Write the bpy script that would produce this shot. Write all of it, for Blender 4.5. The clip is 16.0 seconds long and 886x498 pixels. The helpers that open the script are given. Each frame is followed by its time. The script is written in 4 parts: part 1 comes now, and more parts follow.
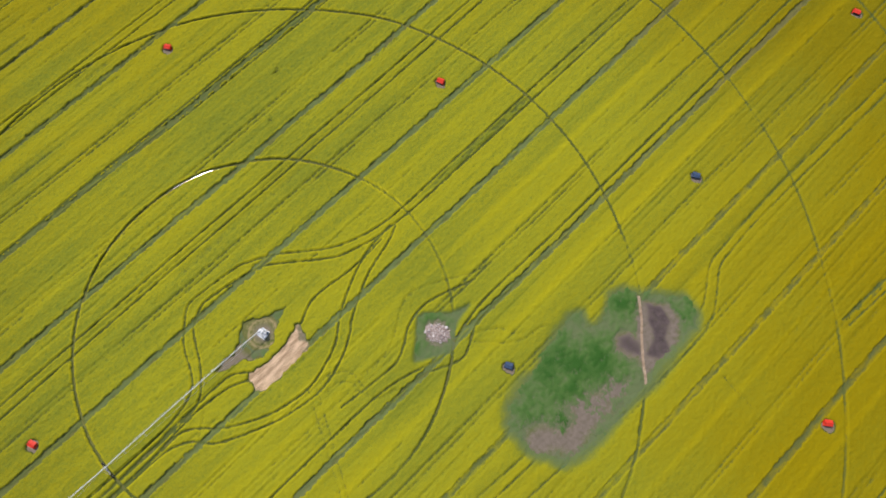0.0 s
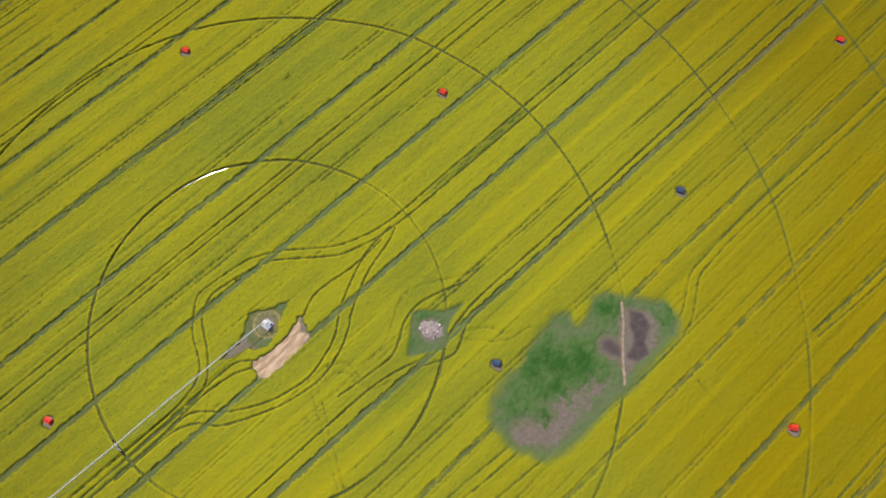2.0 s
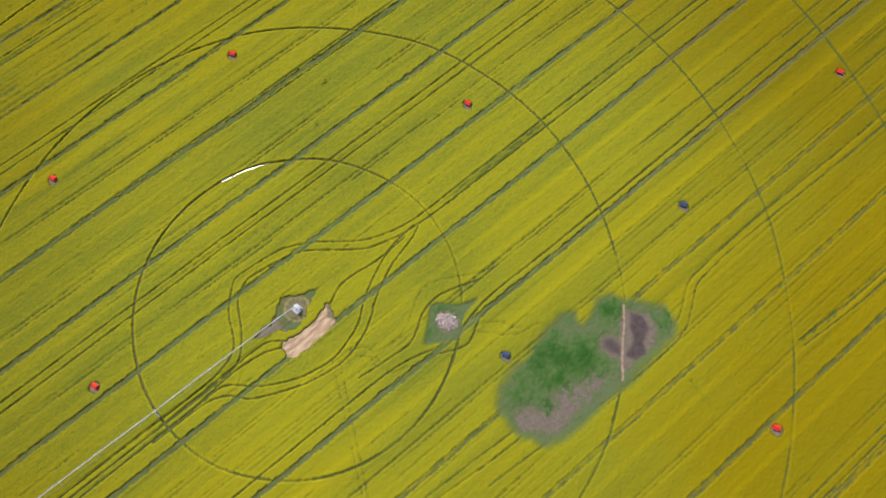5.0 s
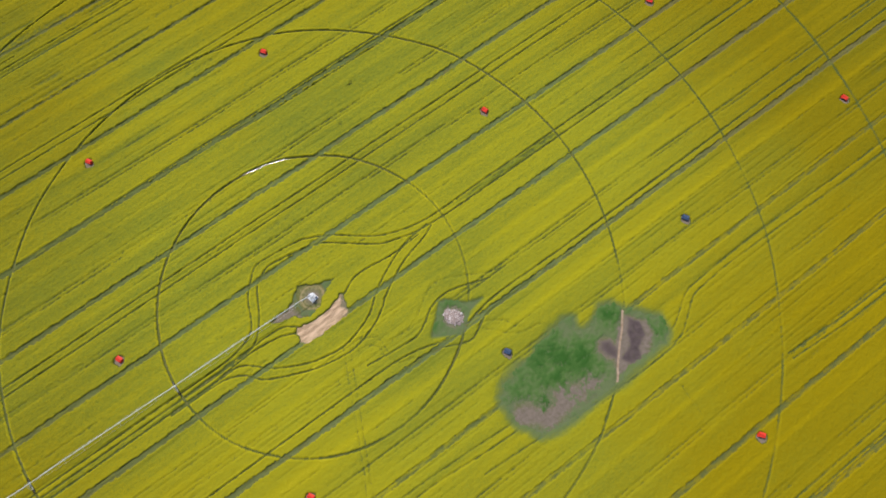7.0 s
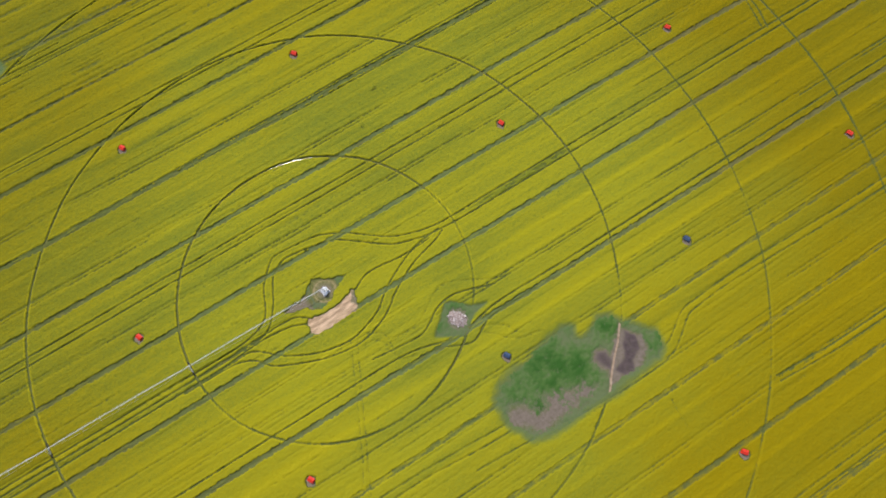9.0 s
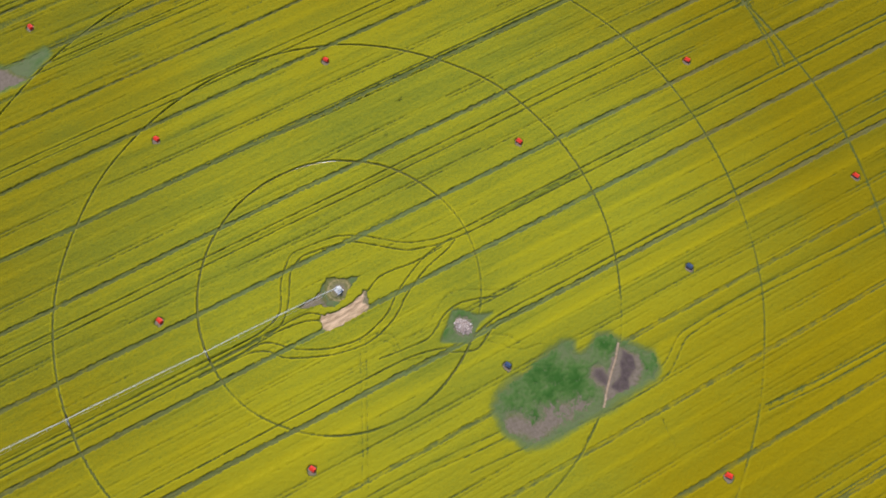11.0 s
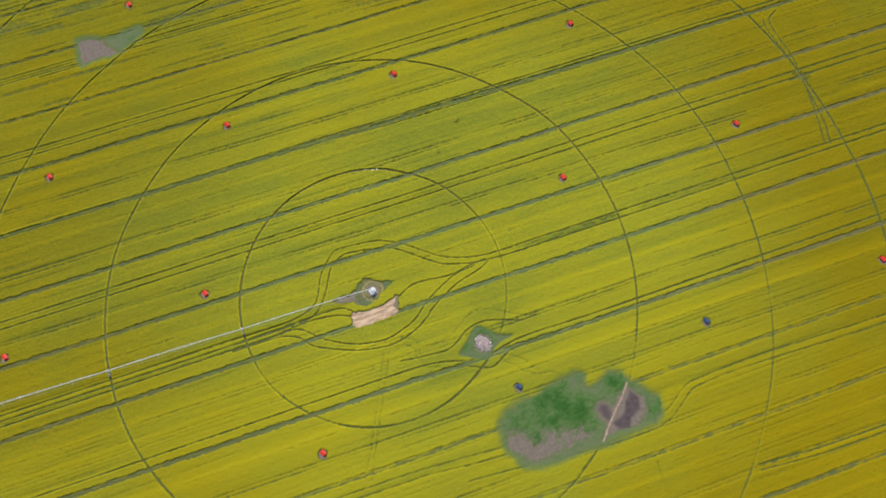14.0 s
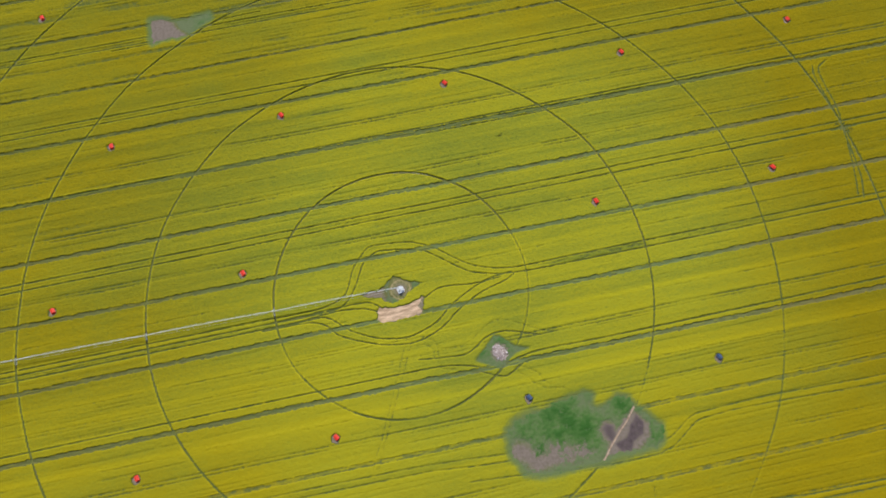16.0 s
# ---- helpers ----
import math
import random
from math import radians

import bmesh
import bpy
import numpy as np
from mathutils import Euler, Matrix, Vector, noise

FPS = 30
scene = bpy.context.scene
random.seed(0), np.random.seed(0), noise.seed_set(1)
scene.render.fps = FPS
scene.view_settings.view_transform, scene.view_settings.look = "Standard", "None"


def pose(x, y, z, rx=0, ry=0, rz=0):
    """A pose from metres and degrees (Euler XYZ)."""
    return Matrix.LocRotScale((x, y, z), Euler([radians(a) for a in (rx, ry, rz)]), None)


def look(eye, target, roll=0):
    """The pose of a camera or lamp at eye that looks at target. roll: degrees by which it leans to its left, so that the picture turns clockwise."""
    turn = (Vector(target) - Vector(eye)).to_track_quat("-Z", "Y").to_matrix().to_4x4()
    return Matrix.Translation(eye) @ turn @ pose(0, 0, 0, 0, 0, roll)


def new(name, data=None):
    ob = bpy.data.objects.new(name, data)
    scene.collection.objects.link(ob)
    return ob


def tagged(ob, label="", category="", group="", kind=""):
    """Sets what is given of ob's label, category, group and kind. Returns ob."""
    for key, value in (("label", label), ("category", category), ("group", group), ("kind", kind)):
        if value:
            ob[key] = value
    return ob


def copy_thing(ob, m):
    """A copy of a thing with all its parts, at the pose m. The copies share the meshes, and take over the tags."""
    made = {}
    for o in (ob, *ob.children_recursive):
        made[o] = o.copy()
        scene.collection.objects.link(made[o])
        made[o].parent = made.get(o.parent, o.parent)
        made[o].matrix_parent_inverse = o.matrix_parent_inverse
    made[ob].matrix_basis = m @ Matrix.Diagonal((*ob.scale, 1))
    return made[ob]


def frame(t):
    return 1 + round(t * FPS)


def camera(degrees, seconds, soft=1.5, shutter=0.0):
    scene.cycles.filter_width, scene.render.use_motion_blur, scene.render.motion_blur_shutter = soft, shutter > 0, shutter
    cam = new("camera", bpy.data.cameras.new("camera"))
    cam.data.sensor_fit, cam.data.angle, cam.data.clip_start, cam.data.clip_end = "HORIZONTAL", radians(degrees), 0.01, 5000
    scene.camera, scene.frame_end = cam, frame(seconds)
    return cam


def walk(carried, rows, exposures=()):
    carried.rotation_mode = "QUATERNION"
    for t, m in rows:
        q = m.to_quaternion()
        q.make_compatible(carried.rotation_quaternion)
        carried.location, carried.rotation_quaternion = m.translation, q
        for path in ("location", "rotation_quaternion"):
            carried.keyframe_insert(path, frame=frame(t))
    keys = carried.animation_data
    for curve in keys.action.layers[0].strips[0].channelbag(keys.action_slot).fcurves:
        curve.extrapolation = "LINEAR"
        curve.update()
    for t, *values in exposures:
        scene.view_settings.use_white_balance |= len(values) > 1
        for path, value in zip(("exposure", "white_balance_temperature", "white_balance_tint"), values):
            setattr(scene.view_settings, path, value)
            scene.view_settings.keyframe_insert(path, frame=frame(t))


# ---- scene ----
cam = camera(61.34, 16.0, soft=1.8)
PATH = [
    (0.0, 9.94, -69.57, 207.86, 17.909, 1.354, -44.698),
    (0.5, 10.40, -70.28, 211.33, 17.790, 1.249, -44.101),
    (1.0, 10.56, -71.14, 214.71, 17.709, 1.140, -43.630),
    (1.5, 10.37, -72.03, 217.82, 17.639, 1.016, -43.156),
    (2.0, 9.73, -72.91, 221.00, 17.708, 0.908, -42.701),
    (2.5, 8.32, -73.50, 224.03, 17.771, 0.872, -42.261),
    (3.0, 6.61, -74.04, 226.91, 17.877, 0.868, -41.816),
    (3.5, 5.16, -74.83, 229.88, 18.054, 0.840, -41.336),
    (6.0, 1.51, -78.82, 245.81, 18.040, 0.784, -38.414),
    (6.5, 1.14, -79.67, 248.90, 17.976, 0.771, -37.554),
    (7.0, 0.82, -80.53, 251.95, 17.952, 0.740, -36.595),
    (7.5, 0.69, -81.32, 254.95, 17.957, 0.691, -35.593),
    (8.0, 0.67, -82.07, 257.98, 17.965, 0.635, -34.590),
    (8.5, 0.72, -82.73, 261.06, 17.972, 0.590, -33.597),
    (9.0, 0.85, -83.30, 264.07, 17.972, 0.541, -32.640),
    (11.5, 0.79, -83.97, 279.37, 18.075, 0.049, -27.017),
    (12.0, 0.87, -84.05, 282.37, 18.130, 0.009, -25.668),
    (12.5, 0.91, -84.02, 285.44, 18.185, -0.040, -24.097),
    (13.0, 0.97, -83.95, 288.43, 18.254, -0.060, -22.451),
    (13.5, 0.98, -84.07, 291.48, 18.285, -0.056, -20.723),
    (14.0, 1.12, -84.26, 294.43, 18.290, -0.015, -19.018),
    (14.5, 1.24, -84.43, 297.69, 18.290, 0.048, -17.177),
    (15.0, 1.51, -84.34, 300.92, 18.282, 0.126, -15.371),
    (15.5, 2.06, -84.03, 304.36, 18.166, 0.229, -13.626),
    (16.0, 2.81, -83.54, 307.98, 17.861, 0.372, -11.981),
]
walk(cam, [(t, pose(*p)) for t, *p in PATH], [(0.0, 0.0, 6620, 10), (8.0, 0.0, 6540, 10), (16.0, 0.0, 6340, 9.5)])

# ---- world and sun ----
SUN_ELEV, SUN_AZ = 60.8, 4.5          # degrees over the horizon, degrees from +y towards +x
world = bpy.data.worlds.new("world")
scene.world = world
world.use_nodes = True
wn, wl = world.node_tree.nodes, world.node_tree.links
sky = wn.new("ShaderNodeTexSky")
sky.sky_type, sky.sun_disc = "NISHITA", False
sky.sun_elevation, sky.sun_rotation = radians(SUN_ELEV), radians(SUN_AZ)
wl.new(sky.outputs[0], wn["Background"].inputs[0])
wn["Background"].inputs[1].default_value = 0.12
sun_data = bpy.data.lights.new("sun", "SUN")
sun_data.energy, sun_data.angle, sun_data.color = 2.94, radians(0.53), (1.0, 0.95, 0.87)
sun = new("sun", sun_data)
SUN_DIR = Vector((math.sin(radians(SUN_AZ)) * math.cos(radians(SUN_ELEV)),
                  math.cos(radians(SUN_AZ)) * math.cos(radians(SUN_ELEV)), math.sin(radians(SUN_ELEV))))
sun.matrix_world = look(SUN_DIR * 600, (0, 0, 0))


# ---- materials ----
class Nodes:
    """A small writer for node materials."""

    def __init__(self, name, rough=0.8, metal=0.0, spec=0.3):
        self.mat = bpy.data.materials.new(name)
        self.mat.use_nodes = True
        self.n, self.l = self.mat.node_tree.nodes, self.mat.node_tree.links
        self.b = self.n["Principled BSDF"]
        self.b.inputs["Roughness"].default_value = rough
        self.b.inputs["Metallic"].default_value = metal
        self.b.inputs["Specular IOR Level"].default_value = spec
        self.co = self.n.new("ShaderNodeTexCoord").outputs["Object"]

    def put(self, socket, value):
        if isinstance(value, bpy.types.NodeSocket):
            self.l.new(value, socket)
        elif isinstance(value, tuple) and len(value) == 3 and socket.type == "RGBA":
            socket.default_value = (*value, 1)
        else:
            socket.default_value = value

    def noise(self, scale, detail=3.0, stretch=None, rough=0.55):
        t = self.n.new("ShaderNodeTexNoise")
        t.inputs["Scale"].default_value, t.inputs["Detail"].default_value = scale, detail
        t.inputs["Roughness"].default_value = rough
        src = self.co
        if stretch:
            m = self.n.new("ShaderNodeMapping")
            m.inputs["Scale"].default_value = stretch
            self.l.new(self.co, m.inputs["Vector"])
            src = m.outputs[0]
        self.l.new(src, t.inputs["Vector"])
        return t.outputs[0]

    def spread(self, v, a, b, lo=0.0, hi=1.0):
        m = self.n.new("ShaderNodeMapRange")
        for k, x in enumerate((v, a, b, lo, hi)):
            self.put(m.inputs[k], x)
        return m.outputs[0]

    def calc(self, op, a, b=0.0):
        m = self.n.new("ShaderNodeMath")
        m.operation = op
        self.put(m.inputs[0], a), self.put(m.inputs[1], b)
        return m.outputs[0]

    def mix(self, f, a, b):
        m = self.n.new("ShaderNodeMix")
        m.data_type = "RGBA"
        self.put(m.inputs["Factor"], f)
        self.put(m.inputs[6], a), self.put(m.inputs[7], b)
        return m.outputs[2]

    def attr(self, name):
        a = self.n.new("ShaderNodeAttribute")
        a.attribute_name = name
        return a.outputs["Fac"]

    def rand(self):
        return self.n.new("ShaderNodeObjectInfo").outputs["Random"]

    def height(self):
        s = self.n.new("ShaderNodeSeparateXYZ")
        self.l.new(self.co, s.inputs[0])
        return s.outputs[2]

    def bump(self, v, strength, distance):
        b = self.n.new("ShaderNodeBump")
        b.inputs["Strength"].default_value, b.inputs["Distance"].default_value = strength, distance
        self.l.new(v, b.inputs["Height"])
        self.l.new(b.outputs[0], self.b.inputs["Normal"])

    def done(self, colour):
        self.put(self.b.inputs["Base Color"], colour)
        return self.mat


def plain(name, a, b, scale, rough=0.6, metal=0.0, bump=0.2, distance=0.01, spec=0.4):
    k = Nodes(name, rough, metal, spec)
    n = k.noise(scale, 4)
    fine = k.noise(scale * 7, 3)
    v = k.calc("ADD", k.calc("MULTIPLY", n, 0.7), k.calc("MULTIPLY", fine, 0.3))
    k.bump(fine, bump, distance)
    return k.done(k.mix(k.spread(v, 0.32, 0.68), a, b))


def crop_material():
    k = Nodes("flowering_canola", 0.85, 0, 0.06)
    tone = k.attr("tone")
    clump, fine = k.noise(0.9, 4), k.noise(3.0, 4, rough=0.75)
    rows = k.noise(0.55, 3, (0.07, 1.6, 1))
    drill = k.noise(1.0, 3, (0.25, 2.2, 1))
    speck = k.spread(k.noise(1.15, 2, (0.8, 1.2, 1)), 0.60, 0.74)
    uneven = k.calc("MULTIPLY", k.calc("SUBTRACT", clump, 0.5), 0.5)
    uneven = k.calc("ADD", uneven, k.calc("MULTIPLY", k.calc("SUBTRACT", rows, 0.5), 0.5))
    uneven = k.calc("ADD", uneven, k.calc("MULTIPLY", k.calc("SUBTRACT", drill, 0.5), 0.5))
    uneven = k.calc("ADD", uneven, k.calc("MULTIPLY", k.calc("SUBTRACT", fine, 0.5), 1.5))
    uneven = k.calc("SUBTRACT", uneven, k.calc("MULTIPLY", speck, 0.4))
    v = k.calc("ADD", tone, k.calc("MULTIPLY", uneven, k.spread(k.attr("even"), 0.0, 1.0, 1.0, 0.55)))
    top = k.mix(k.spread(v, -0.1, 0.5), LEAF, OLIVE)
    top = k.mix(k.spread(v, 0.4, 1.1), top, BLOOM)
    # palest yellow, mostly for the sunlight painted on rut lips
    top = k.mix(k.spread(v, 1.0, 1.6), top, (0.62, 0.54, 0.05))
    # lens vignette painted as a darker golden tint on the outer crop
    top = k.mix(k.spread(k.calc("ADD", k.attr("vignette"), k.calc("MULTIPLY", k.calc("SUBTRACT", clump, 0.5), 0.5)), 0.0, 1.0), top,
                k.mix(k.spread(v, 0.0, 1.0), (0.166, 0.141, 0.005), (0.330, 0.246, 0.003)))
    stem = k.mix(fine, (0.066, 0.088, 0.020), (0.150, 0.172, 0.046))
    # the painted vignette browns the growth in the strips too
    stem = k.mix(k.attr("verge"), stem, k.mix(k.spread(k.attr("vignette"), 0.0, 0.7), k.mix(fine, (0.112, 0.152, 0.050), (0.196, 0.230, 0.088)),
                                              k.mix(fine, (0.125, 0.118, 0.036), (0.215, 0.196, 0.072))))
    share = k.calc("DIVIDE", k.height(), k.attr("full"))
    low = k.spread(k.calc("ADD", share, k.calc("MULTIPLY", fine, 0.3)), 0.50, 0.88)
    k.bump(k.calc("ADD", fine, k.calc("ADD", clump, drill)), 0.6, 0.12)
    poor = k.spread(k.calc("ADD", k.attr("thin"), k.calc("MULTIPLY", k.calc("SUBTRACT", k.calc("ADD", fine, clump), 1.0), 0.35)), 0.25, 0.95)
    return k.done(k.mix(poor, k.mix(low, stem, top), k.mix(fine, (0.108, 0.158, 0.046), (0.168, 0.196, 0.082))))


LEAF, OLIVE, BLOOM = (0.154, 0.186, 0.022), (0.300, 0.294, 0.018), (0.43, 0.380, 0.012)


def ground_material():
    k = Nodes("field_soil", 0.95, 0, 0.1)
    big, mid, fine = k.noise(0.12, 4), k.noise(0.8, 4), k.noise(5.0, 4)
    ragged = k.calc("MULTIPLY", k.calc("SUBTRACT", mid, 0.5), 0.9)
    grain = k.calc("MULTIPLY", k.calc("SUBTRACT", fine, 0.5), 0.5)
    rough = k.calc("ADD", ragged, grain)

    def zone(name, a=0.22, b=0.78):
        return k.spread(k.calc("ADD", k.attr(name), rough), a, b)
    weedy = k.mix(k.spread(mid, 0.3, 0.7), (0.112, 0.128, 0.034), (0.190, 0.188, 0.062))
    soil = k.mix(k.spread(k.calc("ADD", big, grain), 0.35, 0.7), (0.160, 0.140, 0.068), (0.245, 0.205, 0.105))
    c = k.mix(k.spread(k.calc("ADD", big, rough), 0.12, 0.46), soil, weedy)
    c = k.mix(zone("grass"), c, k.mix(k.spread(k.calc("ADD", mid, grain), 0.3, 0.7), (0.110, 0.145, 0.058), (0.165, 0.185, 0.090)))
    c = k.mix(zone("grey"), c, k.mix(fine, (0.190, 0.152, 0.110), (0.300, 0.240, 0.185)))
    c = k.mix(zone("straw", 0.35, 0.65), c, k.mix(fine, (0.26, 0.21, 0.10), (0.42, 0.33, 0.17)))
    c = k.mix(zone("mud"), c, k.mix(k.spread(mid, 0.3, 0.7), (0.170, 0.136, 0.106), (0.245, 0.192, 0.152)))
    c = k.mix(zone("wet"), c, k.mix(k.spread(mid, 0.3, 0.7), (0.070, 0.052, 0.053), (0.135, 0.100, 0.094)))
    drag = k.noise(0.5, 4, (0.35, 1.6, 1))
    c = k.mix(zone("tan", 0.35, 0.65), c, k.mix(k.spread(k.calc("ADD", drag, grain), 0.33, 0.64), (0.34, 0.220, 0.130), (0.74, 0.525, 0.350)))
    c = k.mix(k.spread(k.calc("ADD", k.attr("lane"), grain), 0.25, 0.75), c, k.mix(k.spread(k.calc("ADD", mid, grain), 0.3, 0.7), (0.30, 0.205, 0.135), (0.50, 0.365, 0.255)))
    k.bump(k.calc("ADD", fine, mid), 0.35, 0.05)
    return k.done(c)


def weed_material():
    k = Nodes("green_weeds", 0.8, 0, 0.15)
    mid, fine = k.noise(0.35, 4, (0.6, 1.3, 1)), k.noise(3.0, 4, rough=0.7)
    v = k.calc("ADD", k.attr("lush"), k.calc("MULTIPLY", k.calc("SUBTRACT", fine, 0.5), 0.7))
    v = k.calc("ADD", v, k.calc("MULTIPLY", k.calc("SUBTRACT", mid, 0.5), 0.5))
    c = k.mix(k.spread(v, 0.0, 0.5), (0.138, 0.174, 0.072), (0.086, 0.163, 0.038))
    c = k.mix(k.spread(v, 0.4, 0.95), c, (0.036, 0.112, 0.016))
    c = k.mix(k.spread(k.calc("ADD", k.attr("cover"), k.calc("MULTIPLY", k.calc("SUBTRACT", fine, 0.5), 0.6)), 0.30, 0.84), (0.150, 0.160, 0.086), c)
    k.bump(fine, 0.5, 0.1)
    return k.done(c)


def stone_material():
    k = Nodes("field_stone", 0.85, 0, 0.3)
    c = k.mix(k.spread(k.rand(), 0.25, 1.0), (0.36, 0.265, 0.240), (0.86, 0.77, 0.74))
    n, f = k.noise(2.0, 4), k.noise(14, 4)
    c = k.mix(k.spread(n, 0.45, 0.8, 0, 0.6), c, (0.18, 0.14, 0.12))
    k.bump(f, 0.5, 0.03)
    return k.done(c)


CROP, SOIL, WEED, STONE = crop_material(), ground_material(), weed_material(), stone_material()
RED = plain("red_tarpaulin", (0.72, 0.030, 0.014), (0.88, 0.060, 0.026), 1.6, 0.55, bump=0.35, distance=0.03)
BLUE = plain("blue_tarpaulin", (0.032, 0.055, 0.115), (0.085, 0.13, 0.225), 1.6, 0.5, bump=0.35, distance=0.03)
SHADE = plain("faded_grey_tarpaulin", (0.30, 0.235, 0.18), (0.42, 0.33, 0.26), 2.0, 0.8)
NEST = plain("nest_tray_foam", (0.10, 0.09, 0.10), (0.26, 0.24, 0.25), 5.0, 0.8)
WOOD = plain("weathered_timber", (0.14, 0.11, 0.08), (0.28, 0.23, 0.17), 6.0, 0.85)
STEEL = plain("galvanised_steel", (0.55, 0.56, 0.57), (0.74, 0.75, 0.76), 3.0, 0.45, 0.35)
PIPE = plain("zinc_coated_pipe", (0.62, 0.61, 0.60), (0.80, 0.79, 0.78), 2.5, 0.55, 0.0, spec=0.15)
CONCRETE = plain("pale_concrete", (0.74, 0.73, 0.74), (0.88, 0.87, 0.88), 2.2, 0.9)
RUBBLE = plain("pale_rubble", (0.29, 0.215, 0.185), (0.62, 0.49, 0.44), 2.6, 0.9, bump=0.8, distance=0.12)
WHITE = plain("white_enamel", (0.74, 0.74, 0.76), (0.84, 0.84, 0.85), 3.0, 0.4)
GREYBLUE = plain("grey_blue_paint", (0.10, 0.13, 0.22), (0.19, 0.22, 0.33), 3.0, 0.5)
RUBBER = plain("black_rubber", (0.018, 0.017, 0.016), (0.06, 0.052, 0.044), 5.0, 0.85)
WATER = plain("puddle_water", (0.05, 0.05, 0.045), (0.08, 0.075, 0.06), 1.0, 0.14, 0.0, 0.05, 0.004, spec=0.9)


# ---- plan of the field ----
X0, X1, Y0, Y1, DX, DY = -180.0, 276.0, -172.0, 198.0, 0.44, 0.30
CROP_H = 0.82
RINGS = (54.0, 107.6, 161.3, 214.4)
BAY, BAY_0 = 28.0, 16.0               # usual spacing of the bare strips between seed bays, and one of them
# bare strips: y at x = 0, slope, half width, and how far above it the next soft seam runs
STRIPS = [(180.6, 0.0, 0.9, 0), (153.2, -0.008, 0.9, 0), (125.3, 0.0, 0.75, 0), (99.0, -0.003, 0.95, 0), (71.4, -0.006, 1.05, 10.2), (44.2, -0.002, 1.0, 8.8),
          (15.9, -0.008, 1.0, 9.7), (-11.6, -0.004, 1.0, 0), (-40.1, -0.007, 1.05, 10.0), (-67.9, -0.008, 1.0, 9.2), (-96.0, -0.003, 1.0, 8.8), (-124.0, -0.002, 1.05, 10.0),
          (-151.3, 0.0, 1.1, 8.6)]
TRAMS = (108.8, 105.8, 72.9, 35.9, 32.9, 144.6, 147.4, 184.0, -147.0, -149.6)
# wheel tracks: centre lines on the plan, bent round the obstacles
PIVOT_UPPER = {
    "outer": [(275, -1.0), (69.8, -0.6), (50.8, -0.6), (41.1, 0.9), (31.1, 4.8), (16.7, 15.9), (12.1, 18.2), (7.2, 20.1), (-8.7, 21.5), (-11.9, 20.0),
              (-18.0, 13.4), (-21.9, 4.9), (-24.1, 2.0), (-28.5, -0.2), (-38.0, -1.5), (-60.0, -1.3), (-185, -1.0)],
    "inner": [(275, -3.6), (67.9, -3.4), (44.7, -2.4), (33.8, 0.3), (29.1, 2.4), (14.8, 13.7), (10.3, 16.1), (-5.7, 18.6), (-9.4, 17.5), (-13.0, 15.3),
              (-19.1, 4.4), (-24.2, -1.6), (-28.3, -3.0), (-40.0, -3.5), (-60.0, -3.3), (-185, -3.1)],
}
PIVOT_LOWER = {
    "lower_inner": [(47.7, -2.1), (35.8, -3.8), (21.0, -10.5), (13.1, -16.5), (9.3, -18.4), (-0.4, -20.9), (-9.7, -19.7), (-14.6, -18.2), (-23.7, -13.3), (-33.3, -5.5), (-48, -5.4)],
    "lower_outer": [(48.6, -3.5), (44.6, -5.3), (32.3, -8.8), (20.0, -15.4), (17.6, -17.6), (11.0, -21.2), (1.3, -23.7), (-9.9, -22.3), (-16.3, -20.2),
                    (-28.6, -14.4), (-33.3, -9.2), (-40, -6.4), (-60, -6.0)],
}
PIVOT_SIDE = {
    "west_mid": [(-34, -2.9), (-48, -3.0), (-60, -3.3)],
    "west_low": [(-36, -5.2), (-70, -5.2), (-185, -5.4)],
    "strip_east": [(9.3, -5.8), (16.8, -2.8), (31.1, -4.0), (42.9, -3.5)],
    "strip_west": [(-9.9, -5.9), (-12.6, -3.7), (-15.9, -2.6), (-37.1, -2.6)],
    "strip_west_low": [(-11.3, -7.5), (-16.9, -5.1), (-29.0, -3.9), (-42.6, -5.0), (-60, -5.3)],
}
STONE_TRACKS = {
    "upper": [(53.6, -31.4), (38.8, -26.7), (31.2, -27.7), (24.7, -31.5), (20.6, -33.0), (1.9, -31.2)],
    "tram_upper": [(275, -37.6), (82.1, -38.0), (51.1, -37.6), (41, -39.0), (32.9, -40.8), (15.2, -36.4), (-3.0, -35.5), (-185, -35.0)],
    "tram_lower": [(66.5, -40.6), (47.6, -40.4), (43.6, -41.3), (36.8, -44.7), (33.4, -44.7), (23.4, -40.3), (19.0, -39.8), (8.4, -40.0)],
}
